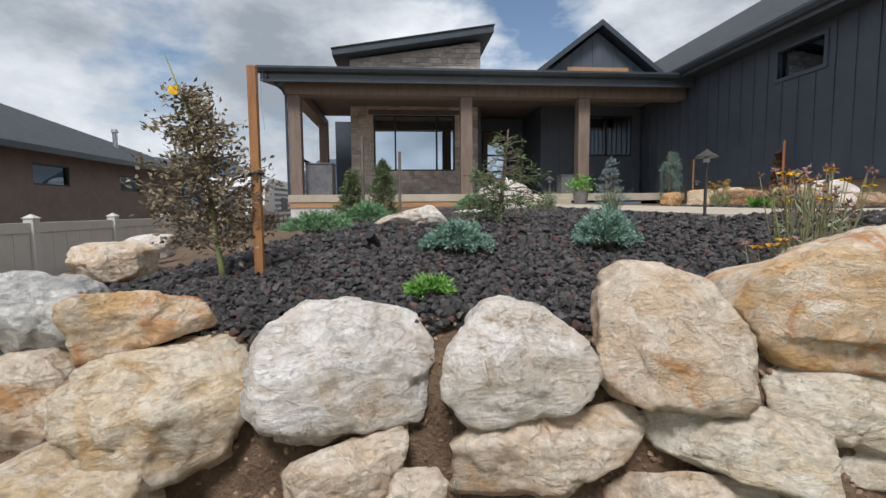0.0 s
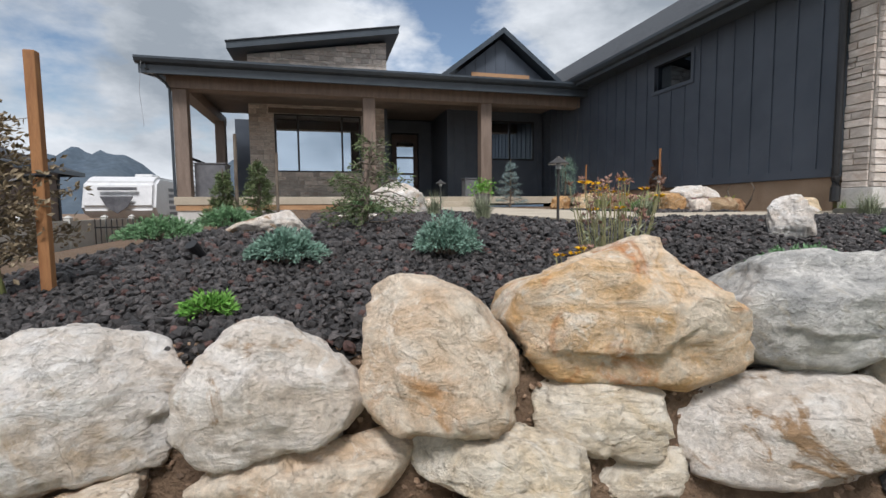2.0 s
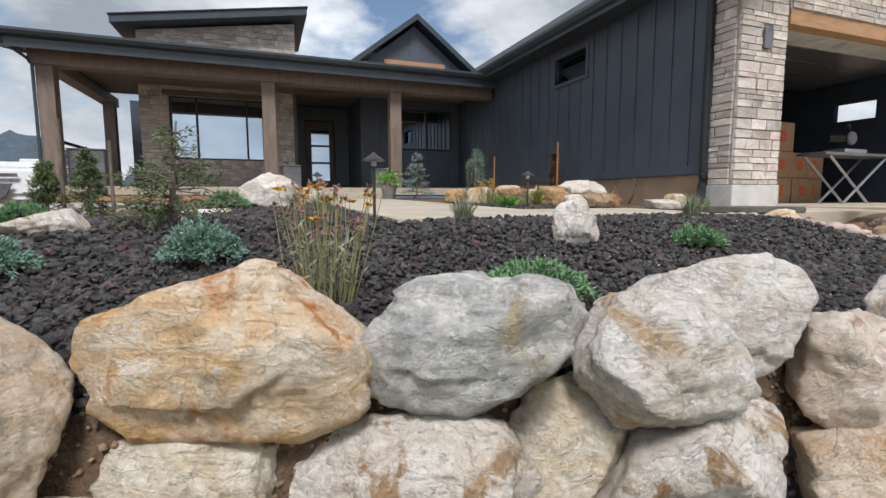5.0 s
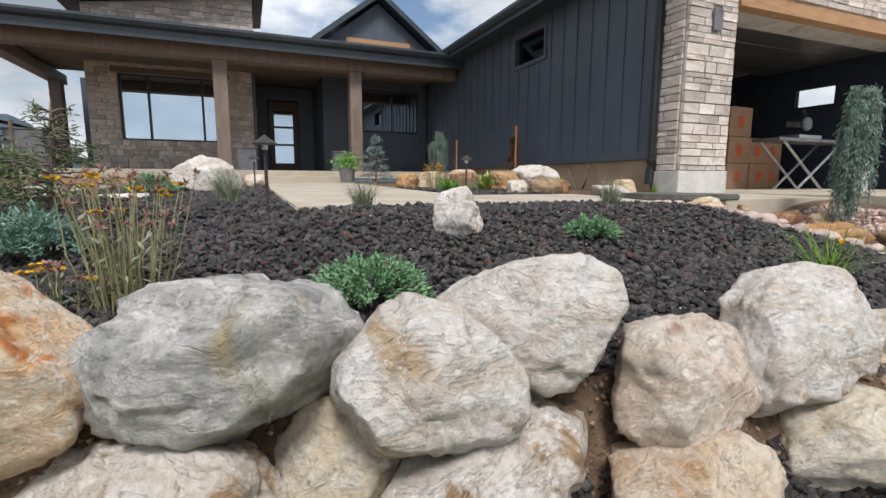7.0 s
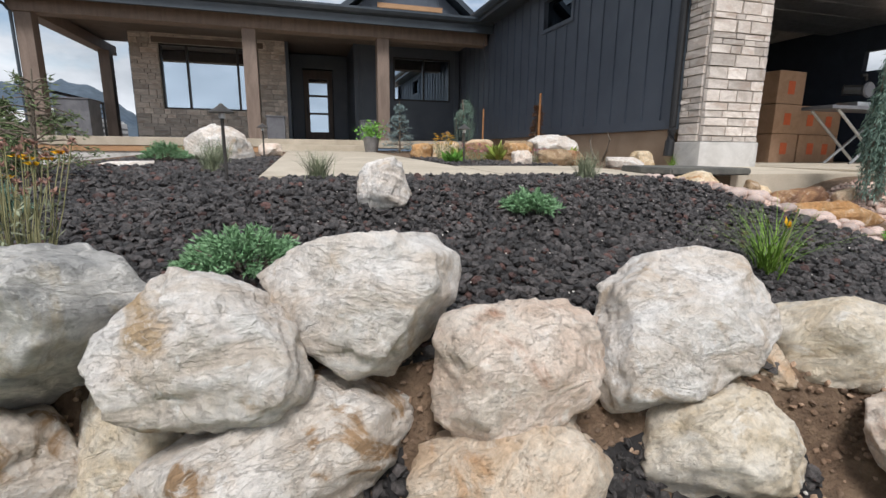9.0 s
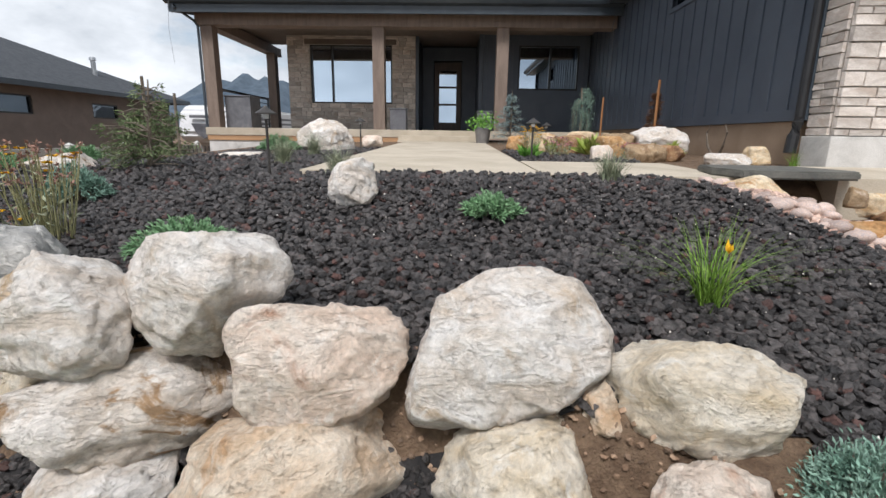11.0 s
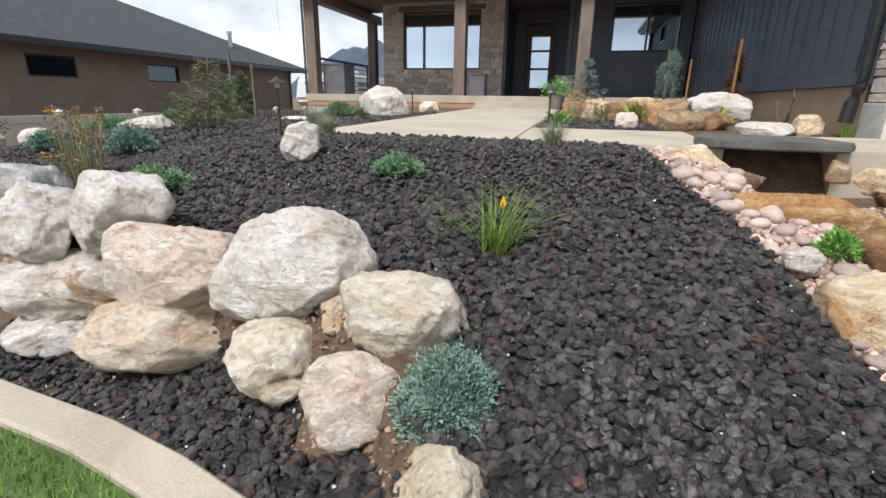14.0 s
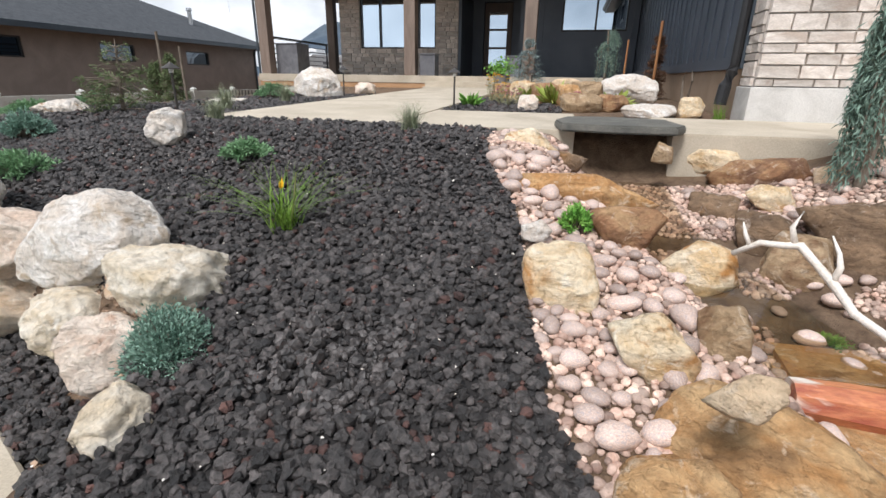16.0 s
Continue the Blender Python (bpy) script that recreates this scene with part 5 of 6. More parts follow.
# ---- lava rock mulch ----
def scatter_mesh(name, rng, pts, sizes, mat, label, category, flat=0.85, level=1, kinds=9, rough=0.06):
    protos = []
    for k in range(kinds):
        pv = ICO[level][0]
        jag = 0.24 if level == 1 else rough
        protos.append((pv * (1 + jag * 1.2 * np.sin(pv @ rng.normal(size=3) * 2.6 + 1.0))[:, None] + rng.uniform(-jag, jag, pv.shape)) * rng.uniform(0.8, 1.2, (1, 3)))
    which = rng.integers(0, kinds, len(pts))
    vs, ts, base = [], [], 0
    for k in range(kinds):
        sel = np.where(which == k)[0]
        if not len(sel):
            continue
        q = rng.normal(size=(len(sel), 4))
        q /= np.linalg.norm(q, axis=1)[:, None]
        w, x, y, z = q.T
        rot = np.stack([1 - 2 * (y * y + z * z), 2 * (x * y - z * w), 2 * (x * z + y * w), 2 * (x * y + z * w), 1 - 2 * (x * x + z * z), 2 * (y * z - x * w),
                        2 * (x * z - y * w), 2 * (y * z + x * w), 1 - 2 * (x * x + y * y)], 1).reshape(-1, 3, 3)
        pv = protos[k]
        vv = np.einsum("nij,mj->nmi", rot, pv) * sizes[sel][:, None, None]
        vv[:, :, 2] *= flat
        vv += pts[sel][:, None, :]
        ts.append((ICO[level][1][None] + (base + np.arange(len(sel)) * len(pv))[:, None, None]).reshape(-1, 3))
        vs.append(vv.reshape(-1, 3))
        base += len(sel) * len(pv)
    me = fast_mesh(name, np.concatenate(vs), np.concatenate(ts))
    return tagged(part(name, me, mat), label, category, kind="stuff")


def bed_points(rng, x0, x1, y0, y1, step, keep, jitter=0.45):
    gx, gy = np.meshgrid(np.arange(x0, x1, step), np.arange(y0, y1, step))
    gx = gx.ravel() + rng.uniform(-jitter, jitter, gx.size) * step
    gy = gy.ravel() + rng.uniform(-jitter, jitter, gy.size) * step
    ok = np.array([keep(a, b) for a, b in zip(gx, gy)])
    gx, gy = gx[ok], gy[ok]
    return np.stack([gx, gy, land(gx, gy)], 1)


rng = np.random.default_rng(11)
pts = np.concatenate([bed_points(rng, -2.7, 7.0, -1.4, 3.0, 0.0265, in_bed), bed_points(rng, -2.7, 6.6, 3.0, 8.6, 0.055, in_bed)])
pts[:, 2] += rng.uniform(0.0, 0.036, len(pts))
near = np.array([in_near_patch(a, b) for a, b in pts[:, :2]])
near_pts, pts = pts[near], pts[~near]
red = rng.random(len(pts)) < 0.06
size = rng.uniform(0.011, 0.025, len(pts)) * np.where(pts[:, 1] > 3.0, 1.45, 1.0)
close = (pts[:, 0] > 3.3) & (pts[:, 1] < 1.9)
scatter_mesh("lava_rock", rng, pts[~red & ~close], size[~red & ~close], M_LAVA, "black lava rock mulch covering the bed", "lava rock")
scatter_mesh("lava_rock", rng, pts[~red & close], size[~red & close], M_LAVA, "black lava rock mulch beside the dry stream", "lava rock", level=2, kinds=14, rough=0.19)
scatter_mesh("lava_rock", rng, pts[red], size[red] * 0.9, M_LAVA_RED, "reddish lava rock pieces among the black mulch", "lava rock", level=2, rough=0.14)
ash = bed_points(rng, 3.0, 6.4, -0.6, 3.0, 0.17, in_bed)
ash[:, 2] += rng.uniform(0.028, 0.040, len(ash))
scatter_mesh("stone_chip", rng, ash, rng.uniform(0.002, 0.0045, len(ash)) * np.where(rng.random(len(ash)) < 0.06, 2.2, 1.0), M_ANTLER, "tiny pale stone chips scattered on the lava rock", "gravel")

CLINKER = []
for k in range(8):
    pv = (ICO[2][0] * (1 + 0.17 * np.sin(ICO[2][0] @ rng.normal(size=3) * 2.6 + 1.0))[:, None] + rng.uniform(-0.19, 0.19, ICO[2][0].shape)) * rng.uniform(0.8, 1.2, (1, 3))
    me = fast_mesh("lava_piece", pv, ICO[2][1])
    me.materials.append(M_LAVA_NEAR)
    CLINKER.append(me)
for q in near_pts:
    ob = new("lava_piece", CLINKER[int(rng.integers(0, 8))])
    s = rng.uniform(0.012, 0.026)
    ob.matrix_basis = pose(q[0], q[1], q[2], *rng.uniform(0, 360, 3)) @ Matrix.Diagonal((s, s, s * 0.8, 1))
    ob.parent = bed

# loose gravel in the soil between the boulders
def gravel_here(x, y):
    w = float(wall_line(x))
    return (w - 0.36 < y < w + 0.02 and x < 5.0) or (3.2 < x < 5.0 and curb_at(x) + 0.1 < y < w - 0.1 and (math.sin(x * 17) * math.sin(y * 23 + x * 5) > 0.35))


gp = bed_points(rng, -2.2, 5.0, -0.5, 3.0, 0.026, gravel_here)
gp[:, 2] += 0.006
scatter_mesh("gravel", rng, gp, rng.uniform(0.004, 0.013, len(gp)), M_GRAVEL_BROWN, "loose brown gravel between the boulders", "gravel")


def pebble_bank(x, y):
    if y > 3.46 or y < -1.2:
        return False
    if y < 2.5 and x > float(stream_x(y)) - 0.12 and math.sin(x * 7 + y * 3) * math.sin(y * 9 - x * 4) < 0.35:
        return False
    return bed_edge(y) < x < 8.6


pp = bed_points(rng, 5.6, 8.7, -1.2, 3.46, 0.029, pebble_bank)
pp[:, 2] += 0.006
scatter_mesh("pea_gravel", rng, pp, rng.uniform(0.010, 0.022, len(pp)), M_GRAVEL, "small mixed pebbles along the stream", "pebbles", level=2, kinds=6, flat=0.8)

# ---- river pebbles, each a stone of its own ----
PEB = []
for k in range(6):
    d_, f_ = ICO[2]
    pv = d_ * rng.uniform(0.8, 1.15, (1, 3)) * (1 + 0.10 * np.sin(d_ @ rng.normal(size=3) * 2.2))[:, None]
    me = fast_mesh("pebble", pv, f_)
    me.polygons.foreach_set("use_smooth", [True] * len(me.polygons))
    me.materials.append(M_PEBBLE)
    PEB.append(me)
placed = []
tries = 0
while len(placed) < 290 and tries < 9000:
    tries += 1
    y = rng.uniform(-0.3, 3.4)
    e = bed_edge(y)
    x = e + abs(rng.normal(0.25, 0.25)) if rng.random() < 0.85 else rng.uniform(7.1, 8.5)
    if x < e + 0.03 or x > 8.6:
        continue
    if rng.random() < 0.75 and x < 7 and y > 2.6:
        continue
    s = rng.uniform(0.026, 0.058)
    if any((x - a) ** 2 + (y - b) ** 2 < (0.85 * (s + c)) ** 2 for a, b, c in placed):
        continue
    placed.append((x, y, s))
    ob = new("pebble", PEB[int(rng.integers(0, 6))])
    ob.matrix_basis = pose(x, y, gz(x, y) + s * 0.5, rng.uniform(-15, 15), rng.uniform(-15, 15), rng.uniform(0, 360)) @ Matrix.Diagonal((s * 1.15, s * 0.9, s * 0.72, 1))
    tagged(ob, "smooth pinkish river pebble beside the stream", "pebble", "river pebbles")

# ---- antler, petrified log ----
an = thing("antler", "bleached white shed antler on the stream rocks", "antler", at=(7.6, 2.4, 0.85))
part("beam", tube([(7.16, 1.92, 1.02), (7.26, 1.88, 1.10), (7.34, 1.83, 1.11), (7.40, 1.81, 1.12), (7.45, 1.74, 1.06), (7.51, 1.67, 0.99), (7.57, 1.59, 0.90), (7.66, 1.49, 0.85), (7.80, 1.42, 0.80)],
                  [0.013, 0.015, 0.016, 0.021, 0.018, 0.021, 0.019, 0.018, 0.017], 10), M_ANTLER, an, smooth=True)
part("tine", tube([(7.38, 1.82, 1.12), (7.36, 1.84, 1.20), (7.39, 1.84, 1.28)], [0.017, 0.013, 0.004], 8), M_ANTLER, an, smooth=True)
part("tine", tube([(7.22, 1.90, 1.08), (7.20, 1.92, 1.13), (7.19, 1.95, 1.18)], [0.012, 0.010, 0.003], 8), M_ANTLER, an, smooth=True)
part("tine", tube([(7.50, 1.68, 1.00), (7.52, 1.69, 1.07), (7.51, 1.71, 1.13), (7.48, 1.74, 1.20)], [0.017, 0.014, 0.010, 0.003], 8), M_ANTLER, an, smooth=True)
lg = tube([(7.16, 1.08, 0.76), (7.35, 1.07, 0.76), (7.6, 1.06, 0.75), (7.95, 1.04, 0.73)], [0.075, 0.085, 0.09, 0.085], 9)
tagged(part("petrified_log", lg, M_PETRIFIED), "red petrified wood log lying by the stream", "log")

# ---- plants ----
def orient_leaves(rng, pos, direc, length, width, droop=0.0):
    """Small folded leaves or sprigs along given directions."""
    n = len(pos)
    d = direc / np.maximum(np.linalg.norm(direc, axis=1), 1e-6)[:, None]
    s = np.cross(d, rng.normal(size=(n, 3)))
    s /= np.maximum(np.linalg.norm(s, axis=1), 1e-6)[:, None]
    nn = np.cross(d, s)
    L = (length * rng.uniform(0.6, 1.2, n))[:, None]
    W = (width * rng.uniform(0.7, 1.2, n))[:, None] / 2
    tip = pos + d * L - np.array([0, 0, 1]) * L * droop
    mid = pos + d * L * 0.45 + nn * W * 0.5
    v = np.stack([pos, mid - s * W, mid + s * W, tip], 1).reshape(-1, 3)
    b = np.arange(n) * 4
    t = np.concatenate([np.stack([b, b + 1, b + 3], 1), np.stack([b, b + 3, b + 2], 1), np.stack([b, b + 2, b + 1], 1)])
    return v, t


def leaves_part(name, rng, pos, direc, length, width, mat, parent, label="", droop=0.0):
    v, t = orient_leaves(rng, np.asarray(pos, float), np.asarray(direc, float), length, width, droop)
    return part(name, fast_mesh(name, v, t), mat, parent, label)


def juniper(x, y, w, h, mat, label, seed, n=900, spread=1.0, flat=False, z=None, leaf=0.030):
    """A low mound of feathery upright branchlets."""
    rng = np.random.default_rng(seed)
    z = gz(x, y) + 0.01 if z is None else z
    p = thing("juniper", label, "shrub", "junipers", at=(x, y, z))
    pos, dr = [], []
    tips = max(40, n // 14)
    stems = bmesh.new()
    for k in range(tips):
        a, r = rng.uniform(0, 2 * np.pi), math.sqrt(rng.random())
        top = Vector((x + math.cos(a) * r * w / 2, y + math.sin(a) * r * w / 2, z + h * (0.25 + 0.75 * (1 - r * r)) * rng.uniform(0.65, 1.08)))
        root = Vector((x + math.cos(a) * r * w * 0.12, y + math.sin(a) * r * w * 0.12, z))
        mid = root.lerp(top, 0.5) + Vector((0, 0, h * (0.05 if flat else 0.12)))
        if k % 3 == 0:
            tube([root, mid, top], [0.006, 0.004, 0.002], 4, stems)
        for j in range(3 * n // tips):
            u = rng.uniform(0.35, 1.0)
            q = mid.lerp(top, (u - 0.35) / 0.65)
            g = (top - mid).normalized()
            pos.append(q + Vector(rng.normal(size=3)) * 0.008 * spread)
            dr.append(g * 1.1 + Vector(rng.normal(size=3)) * 0.55)
    part("stem", stems, M_BARK, p)
    leaves_part("foliage", rng, pos, dr, leaf, leaf * 0.34, mat, p)


juniper(0.35, 2.89, 0.46, 0.20, L_JUNIPER, "blue-green mounding juniper on black lava rock", 21, 2600)
juniper(1.30, 2.92, 0.44, 0.26, L_JUNIPER, "blue-green mounding juniper on black lava rock", 22, 2600)
juniper(2.72, 1.78, 0.52, 0.16, L_JUNIPER_G, "green spreading juniper behind the boulders", 23, 1800, flat=True)
juniper(4.18, 2.24, 0.34, 0.13, L_JUNIPER_G, "green spreading juniper on black lava rock", 24, 1500, flat=True)
juniper(4.97, 0.60, 0.34, 0.27, L_JUNIPER, "dense blue-green dwarf juniper at the wall's end", 25, 9500, z=0.78, leaf=0.019, spread=1.7)
juniper(-0.75, 4.5, 0.75, 0.22, L_JUNIPER_G, "bright green spreading juniper on lava rock", 26, 3000)
juniper(-0.35, 5.1, 0.6, 0.22, L_JUNIPER_G, "bright green spreading juniper on lava rock", 27, 2400)
juniper(1.15, 7.3, 0.7, 0.28, L_JUNIPER_G, "bright green low shrub beside the white boulder", 28, 2200)
juniper(6.38, 1.72, 0.16, 0.13, L_GREENLEAF, "small bright green leafy plant among pebbles", 29, 420)
juniper(0.12, 2.0, 0.20, 0.09, L_GREENLEAF, "small bright green weed behind the boulders", 30, 360)
juniper(7.55, 1.65, 0.16, 0.05, L_GREENLEAF, "bright green moss clump in the stream", 31, 500, z=0.69)


def tuft(x, y, h, n, mat, label, seed, lean=0.9, width=0.006, spread=0.03, name="grass_tuft"):
    rng = np.random.default_rng(seed)
    z = gz(x, y) + 0.01
    p = thing(name, label, "grass", "ornamental grasses", at=(x, y, z))
    pos = np.stack([rng.normal(x, spread, n), rng.normal(y, spread, n), np.full(n, z)], 1)
    v, t = blades(rng, pos, h, width, lean, bend=0.35, seg=4)
    tagged(part("blade_clump", fast_mesh("blades", v, t), mat, p), kind="stuff")
    return p


tuft(3.06, 3.36, 0.27, 260, L_TUFT, "pale blue fescue tuft in lava rock", 41)
tuft(5.08, 3.10, 0.27, 260, L_TUFT, "pale blue fescue tuft in lava rock", 42)
tuft(2.15, 4.7, 0.36, 300, L_TUFT, "pale blue fescue tuft by the path lamp", 43)
tuft(2.0, 6.3, 0.40, 280, L_TUFT, "pale fescue tuft beside the front walk", 44)
ir = tuft(4.96, 1.40, 0.41, 120, L_IRIS, "green daylily clump with a yellow bud", 45, lean=1.35, width=0.006, spread=0.028, name="daylily")
rng = np.random.default_rng(46)
zi = gz(4.96, 1.4)
part("flower_stalk", tube([(4.98, 1.40, zi), (5.03, 1.39, zi + 0.18), (5.06, 1.38, zi + 0.32)], 0.004, 5), M_GREENSTEM, ir)
leaves_part("bud", rng, [Vector((4.985, 1.36, zi + 0.24))] * 5, [(0.3, 0, 1), (-0.2, 0.1, 1), (0, 0.3, 1), (0, -0.3, 1), (0.1, 0, 1)], 0.05, 0.02, L_YELLOW, ir, "yellow bud")
tuft(7.9, 5.35, 0.22, 60, L_IRIS, "green weedy grass by the downspout", 47)


def coneflowers(x, y, w, h, n, seed, yellow=0.35, pink=False):
    """Upright wiry stems with yellow daisies and dry seed heads."""
    rng = np.random.default_rng(seed)
    z = gz(x, y)
    p = thing("coneflower", "wiry coneflower clump with yellow blooms and dry seed heads", "flower", at=(x, y, z))
    heads, petals, seeds, lf, ld = [], [], [], [], []
    for k in range(n):
        a, r = rng.uniform(0, 2 * np.pi), math.sqrt(rng.random())
        b0 = Vector((x + math.cos(a) * r * w * 0.28, y + math.sin(a) * r * w * 0.28, z))
        hh = h * rng.uniform(0.6, 1.05)
        b2 = Vector((x + math.cos(a) * r * w * 0.55 + rng.normal(0, 0.02), y + math.sin(a) * r * w * 0.55, z + hh))
        b1 = b0.lerp(b2, 0.5) + Vector((rng.normal(0, 0.012), rng.normal(0, 0.012), 0))
        part("stem", tube([b0, b1, b2], [0.0034, 0.0026, 0.0018], 4), M_STRAW, p)
        for j in range(3):
            lf.append(b0.lerp(b2, rng.uniform(0.1, 0.8)))
            ld.append(Vector((rng.normal(), rng.normal(), 0.8)))
        (heads if rng.random() < yellow else seeds).append(b2)
    tagged(leaves_part("leaf", rng, lf, ld, 0.055, 0.012, L_TUFT, p), kind="stuff")
    for q in heads:
        tt = [2 * math.pi * j / 11 for j in range(11)]
        fl = leaves_part("flower", rng, [q] * 11, [(math.cos(t), math.sin(t), 0.15) for t in tt], 0.030, 0.015, L_PINK if pink else L_YELLOW, p, "pink petals" if pink else "yellow petals")
        cb_ = bmesh.new()
        bmesh.ops.create_icosphere(cb_, subdivisions=1, radius=0.008, matrix=Matrix.Translation(q + Vector((0, 0, 0.004))))
        part("centre", cb_, M_BARK, fl)
    pos, dr = [], []
    for q in seeds:
        for j in range(9):
            pos.append(q)
            dr.append(Vector(rng.normal(size=3)) + Vector((0, 0, 0.7)))
    if pos:
        tagged(leaves_part("seed_head", rng, pos, dr, 0.026, 0.011, L_SEED, p), kind="stuff")


coneflowers(1.86, 2.02, 0.40, 0.50, 62, 51, 0.17)
coneflowers(1.66, 2.0, 0.25, 0.22, 14, 57, 0.6)
coneflowers(5.15, 7.3, 0.4, 0.42, 40, 52, 0.9)
coneflowers(5.45, 6.6, 0.4, 0.28, 40, 53, 0.8, True)
coneflowers(6.4, 6.4, 0.4, 0.22, 30, 54, 0.7, True)


def hosta(x, y, s, mat, label, seed, n=60, z=None):
    rng = np.random.default_rng(seed)
    z = gz(x, y) if z is None else z
    p = thing("leafy_plant", label, "plant", at=(x, y, z))
    a = rng.uniform(0, 2 * np.pi, n)
    dr = np.stack([np.cos(a), np.sin(a), rng.uniform(0.5, 2.0, n)], 1)
    pos = np.stack([x + np.cos(a) * 0.02, y + np.sin(a) * 0.02, np.full(n, z)], 1) + rng.uniform(0, 0.3, (n, 1)) * dr * s * 0.5
    leaves_part("leaf", rng, pos, dr, s, s * 0.24, mat, p, droop=0.15)


hosta(6.05, 7.2, 0.34, L_LIME, "lime variegated leafy plant among the rocks", 61)
hosta(4.95, 6.2, 0.22, L_GREENLEAF, "green leafy perennial by the walk", 62)
hosta(6.9, 6.5, 0.26, L_LIME, "lime green leafy plant before the white boulder", 63)
hosta(5.6, 7.9, 0.25, L_LIME, "lime green leafy plant in the house bed", 64)


def weeping(x, y, h, w, mat, label, seed, strands=18, z=None, group="weeping spruces"):
    """A trunk bent over at the top with hanging curtains of needles."""
    rng = np.random.default_rng(seed)
    z = gz(x, y) if z is None else z
    p = thing("weeping_spruce", label, "tree", group, at=(x, y, z))
    part("trunk", tube([(x, y, z), (x + 0.02, y, z + h * 0.6), (x - 0.03, y, z + h)], [0.035, 0.028, 0.018], 8), M_BARK, p)
    pos, dr = [], []
    for k in range(strands):
        a = rng.uniform(0, 2 * np.pi)
        top = z + h * rng.uniform(0.55, 1.0)
        ex = w / 2 * rng.uniform(0.5, 1.0)
        low = z + h * rng.uniform(0.02, 0.35)
        br = [(x, y, top), (x + math.cos(a) * ex * 0.6, y + math.sin(a) * ex * 0.6, top + 0.04), (x + math.cos(a) * ex, y + math.sin(a) * ex, top - 0.1 * h), (x + math.cos(a) * ex, y + math.sin(a) * ex, low)]
        if k % 2 == 0:
            part("branch", tube(br, [0.012, 0.009, 0.007, 0.004], 5), M_BARK, p)
        pts_ = [Vector(q) for q in br]
        for j in range(330):
            u = rng.uniform(0.2, 2.999)
            i = int(u)
            q = pts_[i].lerp(pts_[i + 1], u - i)
            pos.append(q + Vector(rng.normal(size=3)) * w * 0.05)
            dr.append(Vector(rng.normal(size=3)) * 0.5 + Vector((0, 0, -1.0)))
    leaves_part("foliage", rng, pos, dr, 0.060, 0.011, mat, p)


weeping(8.16, 2.98, 1.36, 0.36, L_WEEP, "weeping blue spruce beside the driveway", 71, 40)
weeping(7.05, 12.0, 1.35, 0.7, L_WEEP, "weeping conifer against the dark siding", 72, 10, z=1.6)


def spruce(x, y, h, w, mat, label, seed, whorls=12, gap=0.0, lean=0.0, bare=0.0, name="spruce"):
    """A small conifer: leader, whorls of drooping branches, needles along each."""
    rng = np.random.default_rng(seed)
    z = gz(x, y)
    p = thing(name, label, "tree", "small conifers", at=(x, y, z))
    part("trunk", tube([(x, y, z), (x + lean * 0.5, y, z + h * 0.55), (x + lean, y, z + h)], [0.028, 0.018, 0.006], 8), M_BARK, p)
    pos, dr = [], []
    for k in range(whorls):
        u = 0.06 + 0.90 * k / whorls
        r = w / 2 * (1 - u) ** 0.75 * rng.uniform(0.75, 1.15)
        for j in range(7):
            a = rng.uniform(0, 2 * np.pi)
            c = Vector((x + lean * u, y, z + h * u))
            e = c + Vector((math.cos(a) * r, math.sin(a) * r, r * rng.uniform(-0.45, 0.35)))
            part("branch", tube([c, c.lerp(e, 0.5) + Vector((0, 0, r * 0.12)), e], [0.007, 0.005, 0.002], 4), M_BARK, p)
            m = 10 if (u > 1 - bare) else 46
            for q in range(m):
                s = rng.uniform(0.25, 1.0) if u <= 1 - bare else rng.uniform(0.75, 1)
                pos.append(c.lerp(e, s) + Vector(rng.normal(size=3)) * 0.016)
                dr.append((e - c).normalized() * 0.9 + Vector(rng.normal(size=3)) * 0.6)
    leaves_part("foliage", rng, pos, dr, 0.05, 0.013, mat, p)


spruce(0.92, 4.36, 0.85, 1.05, L_SPRUCE, "sparse young spruce with bare twisted top", 81, 12, lean=0.08, bare=0.42)
spruce(-0.66, 6.6, 0.75, 0.55, L_SPRUCE, "small dark green spruce beside a stake", 82)
spruce(-0.22, 6.5, 0.80, 0.5, L_SPRUCE, "small dark green spruce before the porch", 83)
spruce(5.28, 11.6, 1.25, 0.95, L_BLUE, "young blue spruce by the porch step", 84, 11)
spruce(7.75, 9.2, 1.15, 0.5, L_DRY, "dry rust-brown columnar conifer by the siding", 85, 14)


def stake(x, y, h, r, label, z=None, name="tree_stake", mat=None):
    z = gz(x, y) if z is None else z
    p = thing(name, label, "stake", at=(x, y, z))
    part("pole", tube([(x, y, z - 0.05), (x, y, z + h * 0.5), (x + 0.004, y, z + h)], [r, r, r * 0.96], 12), mat or M_STAKE, p, smooth=False)
    return p


sk = thing("tree_stake", "orange-brown square lodgepole tree stake with black tie", "stake", at=(-0.85, 2.95, 1.0))
part("pole", box(-0.878, 2.925, 0.95, -0.826, 2.977, 2.345, 0.006), M_STAKE, sk)
part("tie", tube([(-0.93, 2.95, 1.70), (-0.90, 2.91, 1.715), (-0.85, 2.905, 1.72), (-0.81, 2.95, 1.72), (-0.85, 2.995, 1.715), (-0.93, 2.98, 1.71), (-0.99, 2.96, 1.69), (-1.0, 2.97, 1.66)], 0.011, 6), M_BLACK, sk, "black rubber tie")
stake(-0.50, 6.6, 1.15, 0.022, "thin brown plant stake in the bed", mat=M_BARK)
stake(0.0, 6.5, 0.85, 0.02, "thin brown plant stake in the bed", mat=M_BARK)
stake(7.45, 11.6, 1.1, 0.022, "thin brown plant stake by the siding", z=1.6, mat=M_STAKE)
